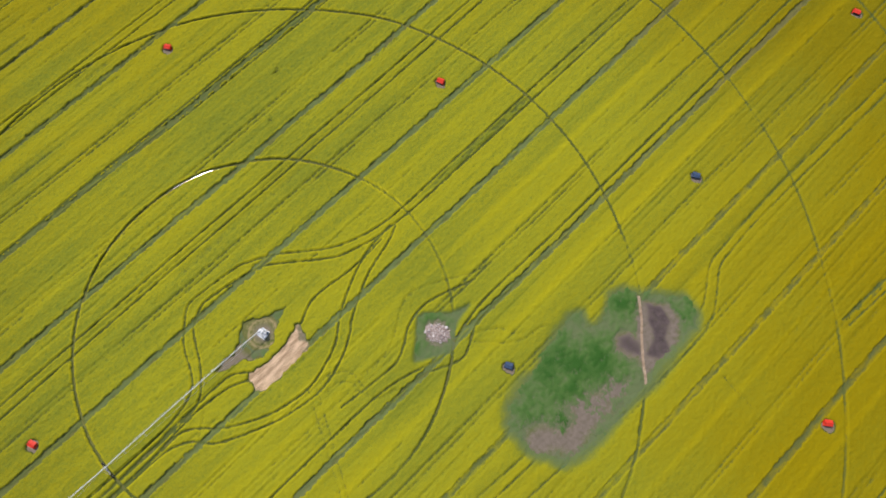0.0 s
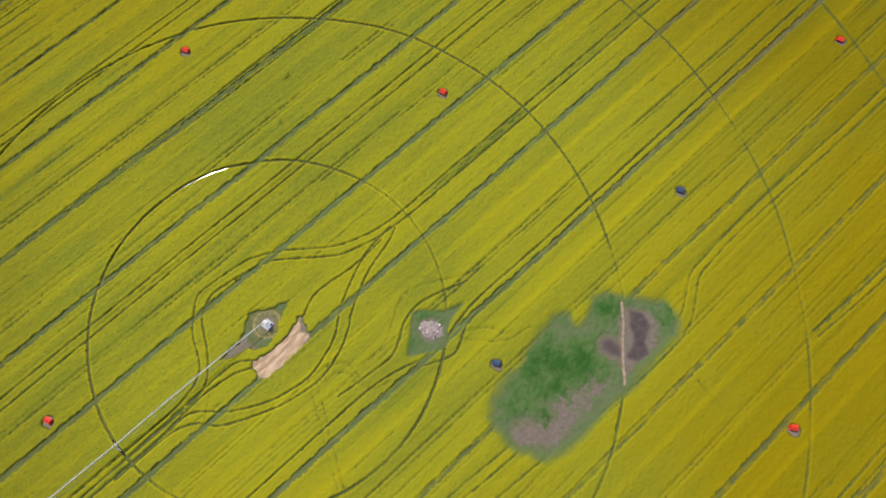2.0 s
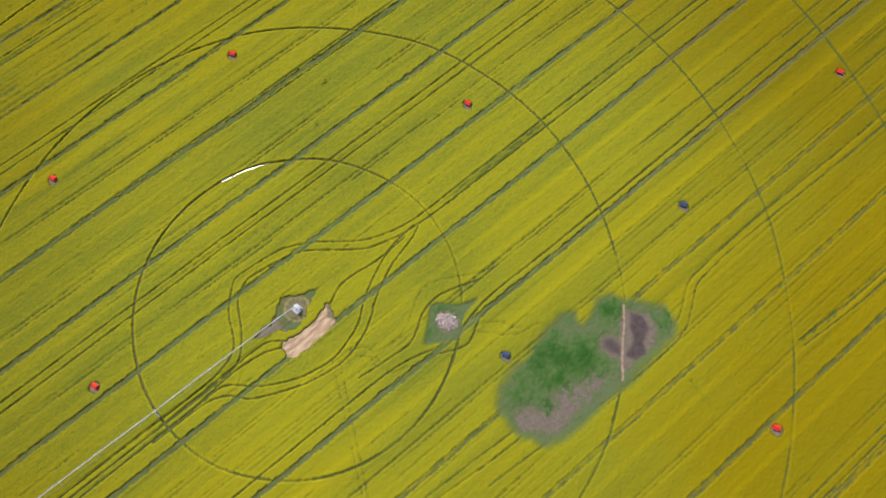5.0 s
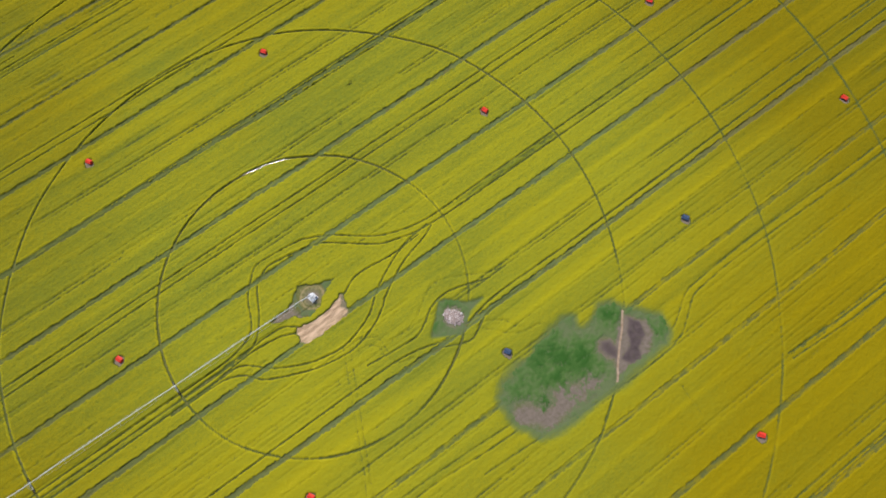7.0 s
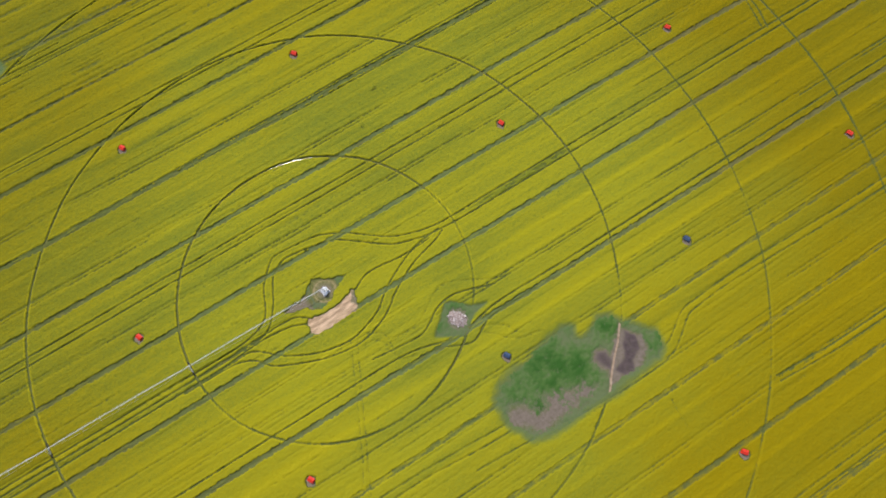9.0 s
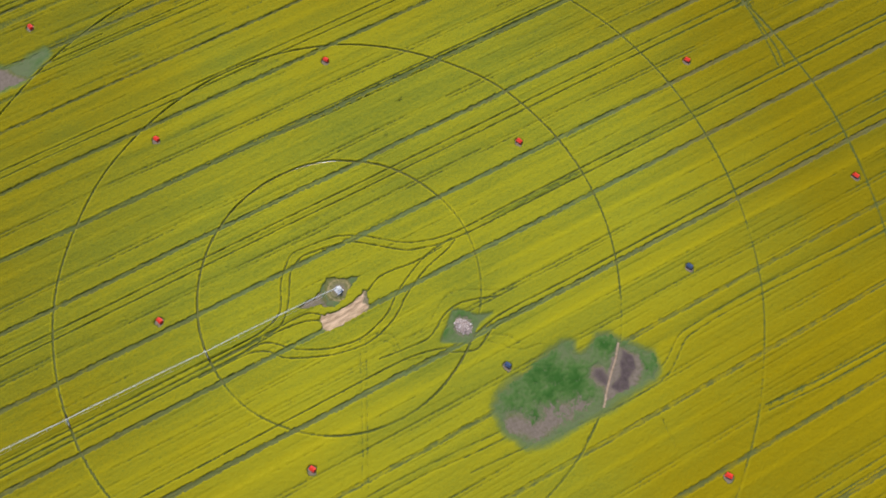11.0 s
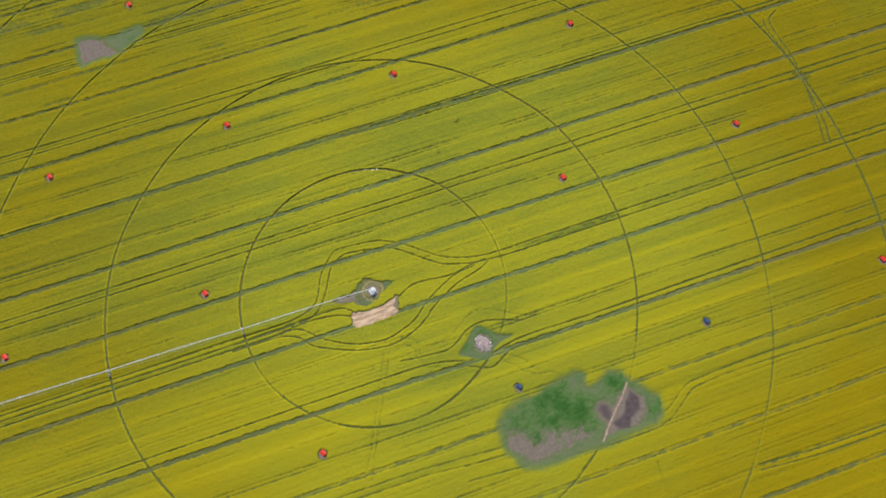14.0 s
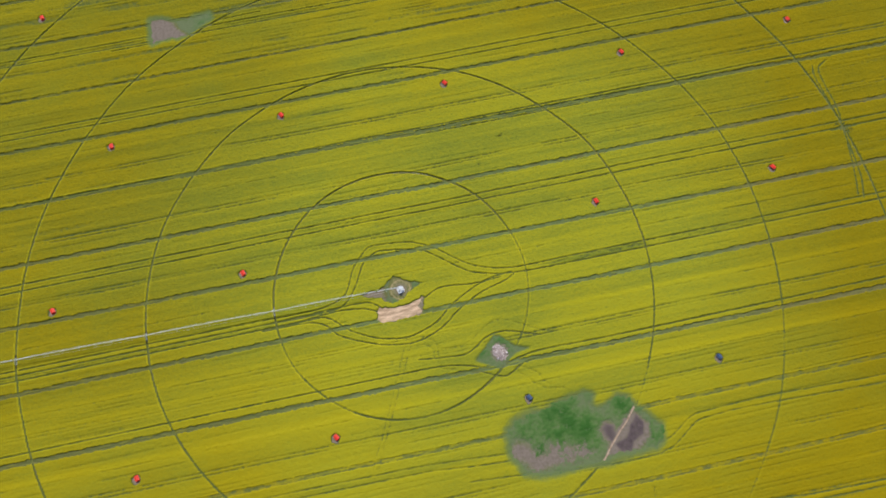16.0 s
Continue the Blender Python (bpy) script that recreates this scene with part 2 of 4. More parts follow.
EAST_TRACKS = {
    "upper": [(275, -77.0), (185.8, -76.6), (137.2, -75.0), (107.4, -75.7), (103.6, -76.7), (93.1, -82.7), (84.4, -84.3)],
    "lower": [(275, -80.0), (182.1, -79.4), (126.2, -77.4), (109.7, -78.0), (105.7, -78.8), (94.0, -86.0), (85.4, -87.6), (63.5, -87.2), (45.0, -85.4), (33.0, -84.3), (12, -82.6)],
    "west_upper": [(28.8, -75.2), (7.8, -73.6), (-14.2, -72.6), (-100, -71.5)],
    "west_lower": [(29.2, -78.0), (16.9, -77.3), (-4.8, -75.4), (-100, -74.3)],
    "south_upper": [(118, -112.5), (150, -114.8), (275, -116.0)],
    "south_lower": [(118, -114.8), (147, -117.0), (275, -118.4)],
    "tram_north": [(275, 69.5), (30, 69.5), (18, 69.9), (6, 70.6)],
    "turn": [(209.1, 65.6), (208.1, 60.6), (211.2, 33.0), (208.5, 12.1), (205.9, 0.2)],
    "turn_wide": [(216.1, 67.2), (211.7, 64.4), (210.8, 59.1), (212.4, 41.6), (211.2, 33.0), (210.4, 8.9), (207.8, -1.6)],
    "cross": [(205.5, 32.2), (217.8, 32.5)],
    "stub": [(210.9, 36.9), (212.2, 28.4)],
    "mud_rut": [(-112, 143.0), (-95, 143.2), (-80, 144.6), (-66, 148.0), (-58, 149.6), (-40, 150.2)],
    "rut": [(85.3, -66.2), (75.0, -76.0), (65.5, -85.4), (53.9, -93.0)],
}
FAINT = {
    "scrape_a": [(-26.0, -5.6), (-29.5, -8.6), (-34.0, -12.2)],
    "scrape_b": [(-24.5, -9.4), (-30.0, -9.0), (-37.0, -7.4)],
    "scrape_c": [(-25.5, -12.6), (-30.0, -11.2), (-35.0, -9.8)],
    "far": [(59.0, -30.7), (53.7, -29.1), (43.2, -23.4), (38.3, -21.5), (34.6, -21.8), (22.8, -28.4), (16.7, -29.1), (11.7, -28.6)],
    "arc": [(40.2, -42.4), (43.8, -43.3), (46.6, -45.0), (48.9, -47.2), (49.8, -49.7), (51.8, -52.2)],
    "arc_low": [(39.6, -43.0), (49.1, -52.5), (57.4, -54.6)],
    "bend": [(0.8, -23.2), (6.2, -23.0), (10.0, -25.8), (9.5, -34.5)],
    "bend_low": [(0.8, -25.4), (5.9, -25.7), (8.5, -28.7), (8.6, -32.0), (10.8, -36.5), (15.7, -38.1)],
    "dots": [(81.8, -99.4), (81.4, -104.0), (80.8, -110.1)], "south": [(-1.4, -21.4), (-16.8, -54.5), (-24.4, -69.3)], "south_pair": [(0.5, -22.6), (-22.5, -70.5)]}
# outlines of the places without crop
PIVOT_BARE = [(9.4, 1.1), (3.7, 3.2), (-1.2, 6.3), (-4.1, 5.3), (-6.3, 2.9), (-9.9, 1.5), (-18.5, 1.5), (-13.9, -0.7), (-8.9, -2.2), (-7.0, -4.4), (-3.7, -5.4), (0.6, -4.1), (4.6, -1.1)]
STRIP = [(9.3, -5.1), (8.8, -7.6), (7.8, -10.0), (6.7, -12.9), (3.7, -12.7), (-1.8, -12.9), (-8.2, -13.1), (-10.1, -13.0), (-12.4, -10.8), (-11.2, -6.9),
         (-10.2, -5.7), (-7.7, -6.4), (-3.1, -7.2), (1.3, -7.0), (5.1, -6.2), (8.1, -4.6)]
STONE_GREEN = [(34.4, -27.4), (36.3, -28.2), (42.2, -33.6), (47.1, -35.5), (41.6, -37.0), (37.6, -38.7), (33.4, -41.3), (30.4, -39.9), (25.1, -36.3), (26.7, -34.6), (29.8, -32.1)]
SLOUGH = [(42.5, -61.9), (51.3, -59.8), (57.5, -59.2), (65.6, -58.6), (68.0, -60.0), (65.7, -63.0), (67.7, -65.2), (72.1, -64.2), (77.6, -62.3), (82.2, -64.4), (84.6, -68.0), (88.2, -71.5),
          (92.0, -77.3), (90.9, -82.3), (87.4, -84.9), (78.3, -85.8), (66.9, -86.4), (52.6, -86.2), (44.5, -86.4), (38.0, -85.8), (33.4, -84.7), (31.8, -80.7), (29.8, -77.7), (28.9, -72.5), (31.0, -65.8), (34.8, -63.6)]
WET_MUD = [(83.0, -70.7), (84.9, -74.4), (83.9, -79.1), (79.4, -81.1), (77.6, -84.2), (73.4, -84.0), (72.1, -80.5), (77.3, -78.4), (80.0, -73.6)]
WET_POOL = [(70.1, -71.6), (72.9, -73.4), (72.7, -77.4), (70.7, -79.6), (68.7, -77.1), (67.6, -73.7)]
BROWN_MUD = [(82.8, -69.6), (87.1, -75.8), (85.8, -80.9), (80.2, -84.3), (72.6, -84.7), (67.5, -84.0), (69.5, -79.7), (74.0, -75.0), (78.1, -71.5)]
DRY_MUD = [(33.4, -71.4), (37.4, -73.6), (40.1, -78.8), (44.6, -79.0), (46.0, -74.3), (50.1, -75.7), (55.1, -78.0), (59.7, -78.1), (61.4, -82.5), (52.7, -83.5), (45.0, -83.7), (38.7, -83.4), (35.2, -81.6), (32.1, -78.6), (30.8, -74.7)]
MUD_NORTH = [(-93.5, 147.3), (-92.6, 157.0), (-86.9, 157.2), (-82.0, 154.5), (-75.0, 153.5), (-64.0, 155.0), (-62.5, 151.4), (-71.5, 146.8), (-76.0, 144.0), (-81.0, 143.3), (-88.0, 143.8), (-93.0, 142.6)]
MUD_CORE = [(-92.1, 156.4), (-86.9, 156.4), (-82.6, 153.5), (-80.0, 149.0), (-75.9, 144.7), (-80.8, 143.9), (-88.0, 144.4), (-92.6, 143.4), (-93.5, 147.3)]
# bee shelters: place and tarpaulin
SHELTERS = [(39.0, 93.2, RED), (92.0, 21.5, RED), (203.1, -55.7, RED), (-64.7, 21.1, RED), (91.9, -126.6, RED), (-37.9, 92.6, RED), (-36.8, -54.8, RED),
            (173.5, 20.6, RED), (-143.3, 168.8, RED), (-145.6, 21.4, RED), (123.9, 91.9, RED), (-115.6, 93.2, RED), (-66.0, 168.2, RED),
            (206.4, 92.4, RED), (-116.4, -53.9, RED), (123.1, -55.7, BLUE), (42.5, -55.6, BLUE)]


# small gaps in the stand: place and half size
SCUFFS = [(57.6, 61.4, 1.6, 0.6), (124.3, -113.2, 2.6, 0.8), (119.7, -112.8, 1.4, 0.7), (81.8, -100.0, 0.35, 0.5), (211.6, 32.6, 2.5, 2.1), (209.2, 34.4, 1.2, 0.8), (213.4, 30.6, 1.2, 0.8), (44.9, 49.5, 0.8, 0.6)]


def value_noise(x, y, size, seed):
    """Smooth noise from 0 to 1 with lumps of that size."""
    u, v = x / size + 512.0, y / size + 512.0
    i, j = np.floor(u).astype(np.int64), np.floor(v).astype(np.int64)
    fu, fv = u - i, v - j
    fu, fv = fu * fu * (3 - 2 * fu), fv * fv * (3 - 2 * fv)
    table = np.random.RandomState(seed).rand(1024, 1024)
    i, j = i % 1023, j % 1023
    a = table[i, j] * (1 - fu) + table[i + 1, j] * fu
    b = table[i, j + 1] * (1 - fu) + table[i + 1, j + 1] * fu
    return a * (1 - fv) + b * fv


def smooth(v, a, b):
    t = np.clip((v - a) / (b - a), 0, 1)
    return t * t * (3 - 2 * t)


def glide(points, step=0.2):
    """Points along a smooth line through the given ones."""
    p = np.array([points[0]] + list(points) + [points[-1]], float)
    out = []
    for k in range(1, len(p) - 2):
        n = max(2, int(np.hypot(*(p[k + 1] - p[k])) / step))
        t = np.linspace(0, 1, n, endpoint=False)[:, None]
        len_k = np.hypot(*(p[k + 1] - p[k]))
        m0 = (p[k + 1] - p[k - 1]) * len_k / (len_k + np.hypot(*(p[k] - p[k - 1])) + 1e-6)
        m1 = (p[k + 2] - p[k]) * len_k / (len_k + np.hypot(*(p[k + 2] - p[k + 1])) + 1e-6)
        out.append((2 * t**3 - 3 * t**2 + 1) * p[k] + (t**3 - 2 * t**2 + t) * m0 + (3 * t**2 - 2 * t**3) * p[k + 1] + (t**3 - t**2) * m1)
    return np.concatenate(out + [p[-1:]])


def inside_by(x, y, outline):
    """Signed distance to an outline, positive inside; far points get -9."""
    o = np.array(outline, float)
    out = np.full(x.shape, -9.0)
    near = (x > o[:, 0].min() - 6) & (x < o[:, 0].max() + 6) & (y > o[:, 1].min() - 6) & (y < o[:, 1].max() + 6)
    px, py = x[near], y[near]
    best, odd = np.full(px.shape, 1e9), np.zeros(px.shape, bool)
    for a, b in zip(o, np.roll(o, -1, 0)):
        d = b - a
        t = np.clip(((px - a[0]) * d[0] + (py - a[1]) * d[1]) / (d @ d), 0, 1)
        best = np.minimum(best, np.hypot(px - a[0] - t * d[0], py - a[1] - t * d[1]))
        cross = (a[1] > py) != (b[1] > py)
        odd ^= cross & (px < (b[0] - a[0]) * (py - a[1]) / (b[1] - a[1] + 1e-12) + a[0])
    out[near] = np.where(odd, best, -best)
    return out


nx, ny = int((X1 - X0) / DX) // 8 * 8 + 1, int((Y1 - Y0) / DY) // 8 * 8 + 1
gx, gy = X0 + DX * np.arange(nx), Y0 + DY * np.arange(ny)
GX, GY = np.meshgrid(gx, gy, indexing="ij")


def near_line(lines):
    """Distance of every grid point to the nearest of some lines, up to about a metre, and the way off that line."""
    dist, ax, ay = np.full((nx, ny), 9.0), np.zeros((nx, ny)), np.ones((nx, ny))
    for only_way in (False, True):
        for pts in lines:
            i, j = np.rint((pts[:, 0] - X0) / DX).astype(int), np.rint((pts[:, 1] - Y0) / DY).astype(int)
            for a in range(-3, 4):
                for b in range(-4, 5):
                    ii, jj = i + a, j + b
                    ok = (ii >= 0) & (ii < nx) & (jj >= 0) & (jj < ny)
                    ii, jj = ii[ok], jj[ok]
                    vx, vy = X0 + DX * ii - pts[ok, 0], Y0 + DY * jj - pts[ok, 1]
                    d = np.hypot(vx, vy)
                    if only_way:
                        hit = d <= dist[ii, jj] + 1e-9
                        ax[ii[hit], jj[hit]], ay[ii[hit], jj[hit]] = vx[hit] / (d[hit] + 1e-6), vy[hit] / (d[hit] + 1e-6)
                    else:
                        np.minimum.at(dist, (ii, jj), d)
    return dist, ax, ay


def strip_places():
    """For every grid point: signed distance to the nearest bare strip, its half width, and the distance above the strip to the south."""
    off, half, above, seam = np.full(GX.shape, 99.0), np.ones(GX.shape), np.full(GX.shape, 99.0), np.zeros(GX.shape)
    for y, slope, w, up in STRIPS:
        s = GY - y - slope * GX
        near = np.abs(s) < np.abs(off)
        off, half = np.where(near, s, off), np.where(near, w, half)
        over = (s > 0) & (s < above)
        above, seam = np.where(over, s, above), np.where(over, up, seam)
    return off, half, above, seam


def crop_field():
    """Place and height of the canopy and its bloom, with painted light falloff, at every grid point. Rows of points are
    drawn onto the edges of the cuts.
    """
    lump, fine = value_noise(GX, GY, 2.3, 3), value_noise(GX, GY, 0.7, 4)
    grain = np.random.RandomState(5).rand(nx, ny)
    h = CROP_H + 0.12 * (lump - 0.5) + 0.18 * (fine - 0.5) + (0.18 + 0.12 * smooth(GY, -40, 30)) * (grain - 0.5)
    broad = value_noise(GX, GY, 38, 6) * 0.6 + value_noise(GX, GY, 14, 7) * 0.4
    ragged = value_noise(GX, GY, 1.1, 8) - 0.5
    streak = value_noise(GX / 30, GY, 1.3, 9)
    streak_long = value_noise(GX / 160, GY, 3.1, 10)
    jag = 0.6 * (value_noise(GX, GY, 0.62, 17) - 0.5) + 0.55 * (grain - 0.5)
    wander = 0.35 * (value_noise(GX / 26, GY / 20, 1.0, 11) - 0.5)
    px, py = GX.copy(), GY.copy()

    # bare strips between the bays, with upright edges
    off, half, above, seam_at = strip_places()
    off = off + wander
    side = np.sign(off)
    bite = (1 - 0.5 * smooth(GY, -50, -70)) * 0.50 * (value_noise(GX, 40 * side, 1.3, 27) - 0.5) + 0.44 * (value_noise(GX, 90 * side, 0.5, 28) - 0.5)
    s = np.abs(off) - half + 1.0 - bite
    moved = np.interp(s, [0, 0.70, 0.995, 1.005, 1.30, 1.70], [0, 0.80, 0.91, 1.03, 1.12, 1.70])
    py += side * np.where((s > 0) & (s < 1.7), moved - s, 0)
    gap = np.where((s > 0) & (s < 1.7), moved, s)
    grown = smooth(GY + 6 * (lump - 0.5), -52, -58) * 0.42
    cut = smooth(gap + 0.02 * jag, 1.01, 0.93) * (1 - grown)
    floor = -0.06 + 0.32 * smooth(value_noise(GX / 5, GY, 0.55, 18) + 0.25 * jag, 0.25, 0.75)
    floor += 0.20 * smooth(gap, 0.66, 0.88) * (gap < 1.0)
    floor += 0.20 * smooth(np.abs(off - 0.12) + 0.4 * jag, 0.42, 0.12) * smooth(value_noise(GX / 14, GY, 2.0, 26), 0.25, 0.55)
    # seams of the seeder: a soft pair in the lower half of a bay, a thin one higher up
    patchy = smooth(value_noise(GX / 9, GY, 1.9, 12) + 0.4 * ragged, 0.30, 0.62)
    sway = 0.9 * (value_noise(GX / 60, above / 40, 1.0, 29) - 0.5)
    seam = np.abs(np.abs(above - seam_at + sway) - 0.75)
    h -= 0.46 * smooth(seam + 0.3 * ragged + 0.25 * jag, 0.55, 0.05) * (0.30 + 0.70 * patchy) * (seam_at > 0) * (1 - 0.45 * smooth(GY, -45, -75)) * (1 - 0.6 * smooth(GX, 50, 30) * smooth(np.abs(GY + 30), 8, 5))
    h -= 0.12 * smooth(np.abs(above - seam_at + sway), 1.4, 0.5) * (seam_at > 0)
    thin_seam = np.abs(above - 18.2 + 0.7 * sway)
    h -= 0.34 * smooth(thin_seam + 0.3 * ragged + 0.2 * jag, 0.40, 0.05) * (1 - 0.8 * patchy) * (1 - 0.5 * smooth(GY, -45, -75))
    far_rows = smooth(GY, 124, 130)
    rows = smooth(value_noise(GX / 150, GY, 0.85, 19) + 0.21 * far_rows, 0.68, 0.86) * smooth(value_noise(GX / 7, GY, 2.5, 20) + 0.5 * jag, 0.35, 0.7)
    h -= (0.26 + 0.16 * far_rows) * rows

    # wheel tracks: of the irrigator in rings, of the sprayer straight, and those that bend round the obstacles
    rr = np.hypot(GX, GY)
    pool = np.exp(-(((GX - 16) / 9.0) ** 2 + ((GY - 51.5) / 6.0) ** 2))
    wobble = (1 - np.minimum(1, 1.6 * pool)) * 0.9 * (value_noise(GX, GY, 25, 13) - 0.5)
    ring = np.full(GX.shape, 9.0)
    for r in RINGS:
        d = rr - r + wobble
        ring = np.where(np.abs(d) < np.abs(ring), d, ring)
    tram = np.full(GX.shape, 9.0)
    for y in TRAMS:
        d = GY - y + wander
        tram = np.where(np.abs(d) < np.abs(tram), d, tram)
    bent, bent_x, bent_y = near_line([glide(p, 0.06) for d in (PIVOT_UPPER, PIVOT_LOWER, PIVOT_SIDE, STONE_TRACKS, EAST_TRACKS) for p in d.values()])
    faint, _, _ = near_line([glide(p, 0.1) for p in FAINT.values()])
    worn = 0.60 + 0.40 * np.maximum(np.minimum(1, 1.6 * pool), smooth(value_noise(GX, GY, 17, 14), 0.3, 0.6))
    notch = 0.22 * (value_noise(GX, GY, 0.75, 30) - 0.5)
    cuts = []
    wet_rut = np.minimum(1, 1.6 * pool)
    for dist, ux, uy, width in ((np.abs(ring), np.sign(ring) * GX / (rr + 1e-6), np.sign(ring) * GY / (rr + 1e-6), 0.10 + 0.08 * wet_rut + 0.07 * smooth(rr, 180, 200)),
                                (np.abs(tram), 0.0, np.sign(tram), 0.06), (bent, bent_x, bent_y, 0.02 + 0.06 * smooth(GX, 180, 200))):
        d = dist - notch * (1 - wet_rut) - width
        to = np.interp(d, [0, 0.29, 0.30, 0.62, 1.05], [0, 0.24, 0.35, 0.56, 1.05])
        shift = np.where((d > 0) & (d < 1.05), to - d, 0) * smooth(np.abs(s - 1.0), 0.3, 0.5)
        px, py = px + ux * shift, py + uy * shift
        cuts.append(np.where((d > 0) & (d < 1.05), to, d))
    ring_d, track_d = cuts[0], np.minimum(cuts[1], cuts[2])
    ring_cut = smooth(ring_d, 0.36, 0.24) * np.maximum(worn, 0.90 * smooth(GY, -30, 0))
    calm = 1 - 0.38 * smooth(GY, -42, -60)
    turn = np.degrees(np.arctan2(GY, GX))
    ring_cut = ring_cut * calm * (1 - 0.66 * smooth(rr, 80, 70) * smooth(turn, -56, -44) * smooth(turn, 26, 10)) * (1 - 0.36 * smooth(rr, 75, 85) * smooth(turn, -95, -75) * smooth(turn, 4, -12))
    ring_cut = ring_cut * (1 - 0.45 * smooth(rr, 80, 70) * smooth(turn, -172, -160) * smooth(turn, -118, -130))
    track_cut = calm * smooth(track_d, 0.36, 0.24) * (0.72 + 0.24 * smooth(value_noise(GX, GY, 9, 15), 0.25, 0.6))
    h -= 0.30 * smooth(faint + 0.4 * ragged + 0.3 * jag, 0.5, 0.1)
    # trodden crop between the two wheel tracks east of the pivot
    trodden = smooth(np.abs(GY + 2.2), 1.5, 1.0) * smooth(GX, 56, 72) * smooth(GX, 112, 104)
    trodden = np.maximum(trodden, 0.55 * smooth(np.abs(GY + 2.2), 1.5, 1.0) * smooth(GX, 112, 122) * smooth(GX, 178, 160))
    trodden = np.maximum(trodden, 0.3 * smooth(np.abs(GY + 113.6 + 0.012 * (GX - 120)), 1.5, 0.8) * smooth(GX, 112, 124))
    trodden = np.maximum(trodden, 0.7 * smooth(np.abs(GY + 4.3), 1.4, 0.9) * smooth(GX, -40, -60))
    h -= 0.45 * trodden * smooth(value_noise(GX / 4, GY, 0.6, 36) + 0.6 * jag, 0.25, 0.6)
    raised = (1 - 0.5 * smooth(GY + 0.4 * (110 - GX), 25, -15)) * (1 - 0.5 * smooth(GX, 150, 190)) * (1 - 0.6 * smooth(GY, -20, -60))
    rut = np.minimum(ring_d, track_d)
    lip = raised * np.maximum(np.exp(-((rut - 0.58) / 0.20) ** 2), 1.6 * np.exp(-((ring_d - 0.60) / 0.16) ** 2) * smooth(GY, -35, 5))
    h += 0.14 * np.minimum(lip, 1.2) - 0.10 * smooth(rut, 0.50, 0.36) + 0.06 * np.exp(-((gap - 1.15) / 0.2) ** 2)
    # clearings; round the wet hollows the crop thins out
    clear, thin, hollow = np.zeros(GX.shape), np.zeros(GX.shape), np.zeros(GX.shape)
    for outline, edge in ((PIVOT_BARE, 0.5), (STRIP, 0.5)):
        clear = np.maximum(clear, smooth(inside_by(GX, GY, outline) + edge * ragged * 1.6 + edge * (lump - 0.5), -0.15, 0.25))
    for outline, reach in ((SLOUGH, 1.0), (MUD_NORTH, 0.75), (STONE_GREEN, 0.3)):
        sd = inside_by(GX, GY, outline) + reach * (1.0 * (lump - 0.5) + 0.8 * jag + 2.0 * (value_noise(GX, GY, 6.0, 16) - 0.5))
        clear = np.maximum(clear, smooth(sd + 0.5 * reach * jag, 0.2, 2.4 * reach))
        hollow = np.maximum(hollow, smooth(sd, -0.5 * reach, 2.0 * reach))
        thin = np.maximum(thin, smooth(sd, -3.6 * reach, 1.4 * reach))
    h *= 1 - 0.80 * thin
    full = CROP_H * (1 - 0.80 * thin) * (1 - 0.85 * hollow)
    for x, y, _ in SHELTERS:
        d = np.hypot(GX - x + 0.4, (GY - y + 0.5) / 1.1)
        clear = np.maximum(clear, smooth(d + 0.6 * ragged, 1.95, 1.5))
    for x, y, a, b in SCUFFS:
        clear = np.maximum(clear, 0.8 * smooth(np.hypot((GX - x) / a, (GY - y) / b) + 2.2 * jag + 0.8 * ragged, 1.0, 0.5))
    bare = np.maximum(np.maximum(cut, track_cut), np.maximum(ring_cut, clear))
    floor = np.where(np.maximum(clear, ring_cut) > 0.3, -0.14, floor)
    h = h * (1 - bare) + floor * bare

    tone = 0.47 + 0.34 * (broad - 0.5) + 0.16 * (streak - 0.5) + 0.30 * (streak_long - 0.5)
    tone += 0.10 * smooth(GX, 20, 190)
    tone += 0.26 * smooth(np.abs(above - 19.6 + 0.7 * sway), 1.6, 0.3) * (0.35 + 0.65 * smooth(GY, 20, -10))
    for x, y, r, a in ((26, 76, 30, 0.16), (45, -22, 16, 0.16), (20, -42, 14, 0.14), (45, 62, 20, 0.10), (82, 48, 44, 0.13)):
        tone -= a * np.exp(-(((GX - x) / r) ** 2 + ((GY - y) / (0.55 * r)) ** 2))
    # sunlight on rut and strip edges painted in; rows and trodden crop duller
    tone += 0.48 * np.minimum(lip + 0.5 * np.exp(-((gap - 1.15) / 0.2) ** 2), 1.6) - 0.14 * rows - 0.5 * trodden
    tone -= 0.5 * thin
    # light falloff painted into the tone: south and middle lighter, northern sides darker
    tone += 0.14 * smooth(GY, -70, -120) - 0.09 * smooth(GX, -10, -60) * smooth(GY, -30, 10)
    tone += 0.08 * np.exp(-((GX - 20) / 55) ** 2 - ((GY + 8) / 38) ** 2) - 0.08 * smooth(GX, 0, -40) * smooth(GY, 50, 90)
    tone += 0.22 * smooth(GX, 10, -40) * smooth(GY, 0, -40) - 0.16 * smooth(GX + 0.6 * GY, 90, 190)
    # painted vignette: the tint grows away from the middle of the field
    vignette = np.clip((0.66 + 0.32 * smooth(GX, -10, 110)) * smooth(np.hypot((GX - 45) / 1.1, GY - 8), 58, 160) + 0.5 * (broad - 0.5), 0, 1) * (1 - thin) * (1 - 0.7 * np.minimum(lip, 1))
    even = smooth(GY, 10, -60)
    verge = cut * (1 - np.maximum(track_cut, ring_cut)) * (1 - 0.45 * smooth(GY, -45, -70)) * (1 - 0.55 * smooth(GY, 30, 80)) * (1 - 0.45 * smooth(GX, -20, -70))
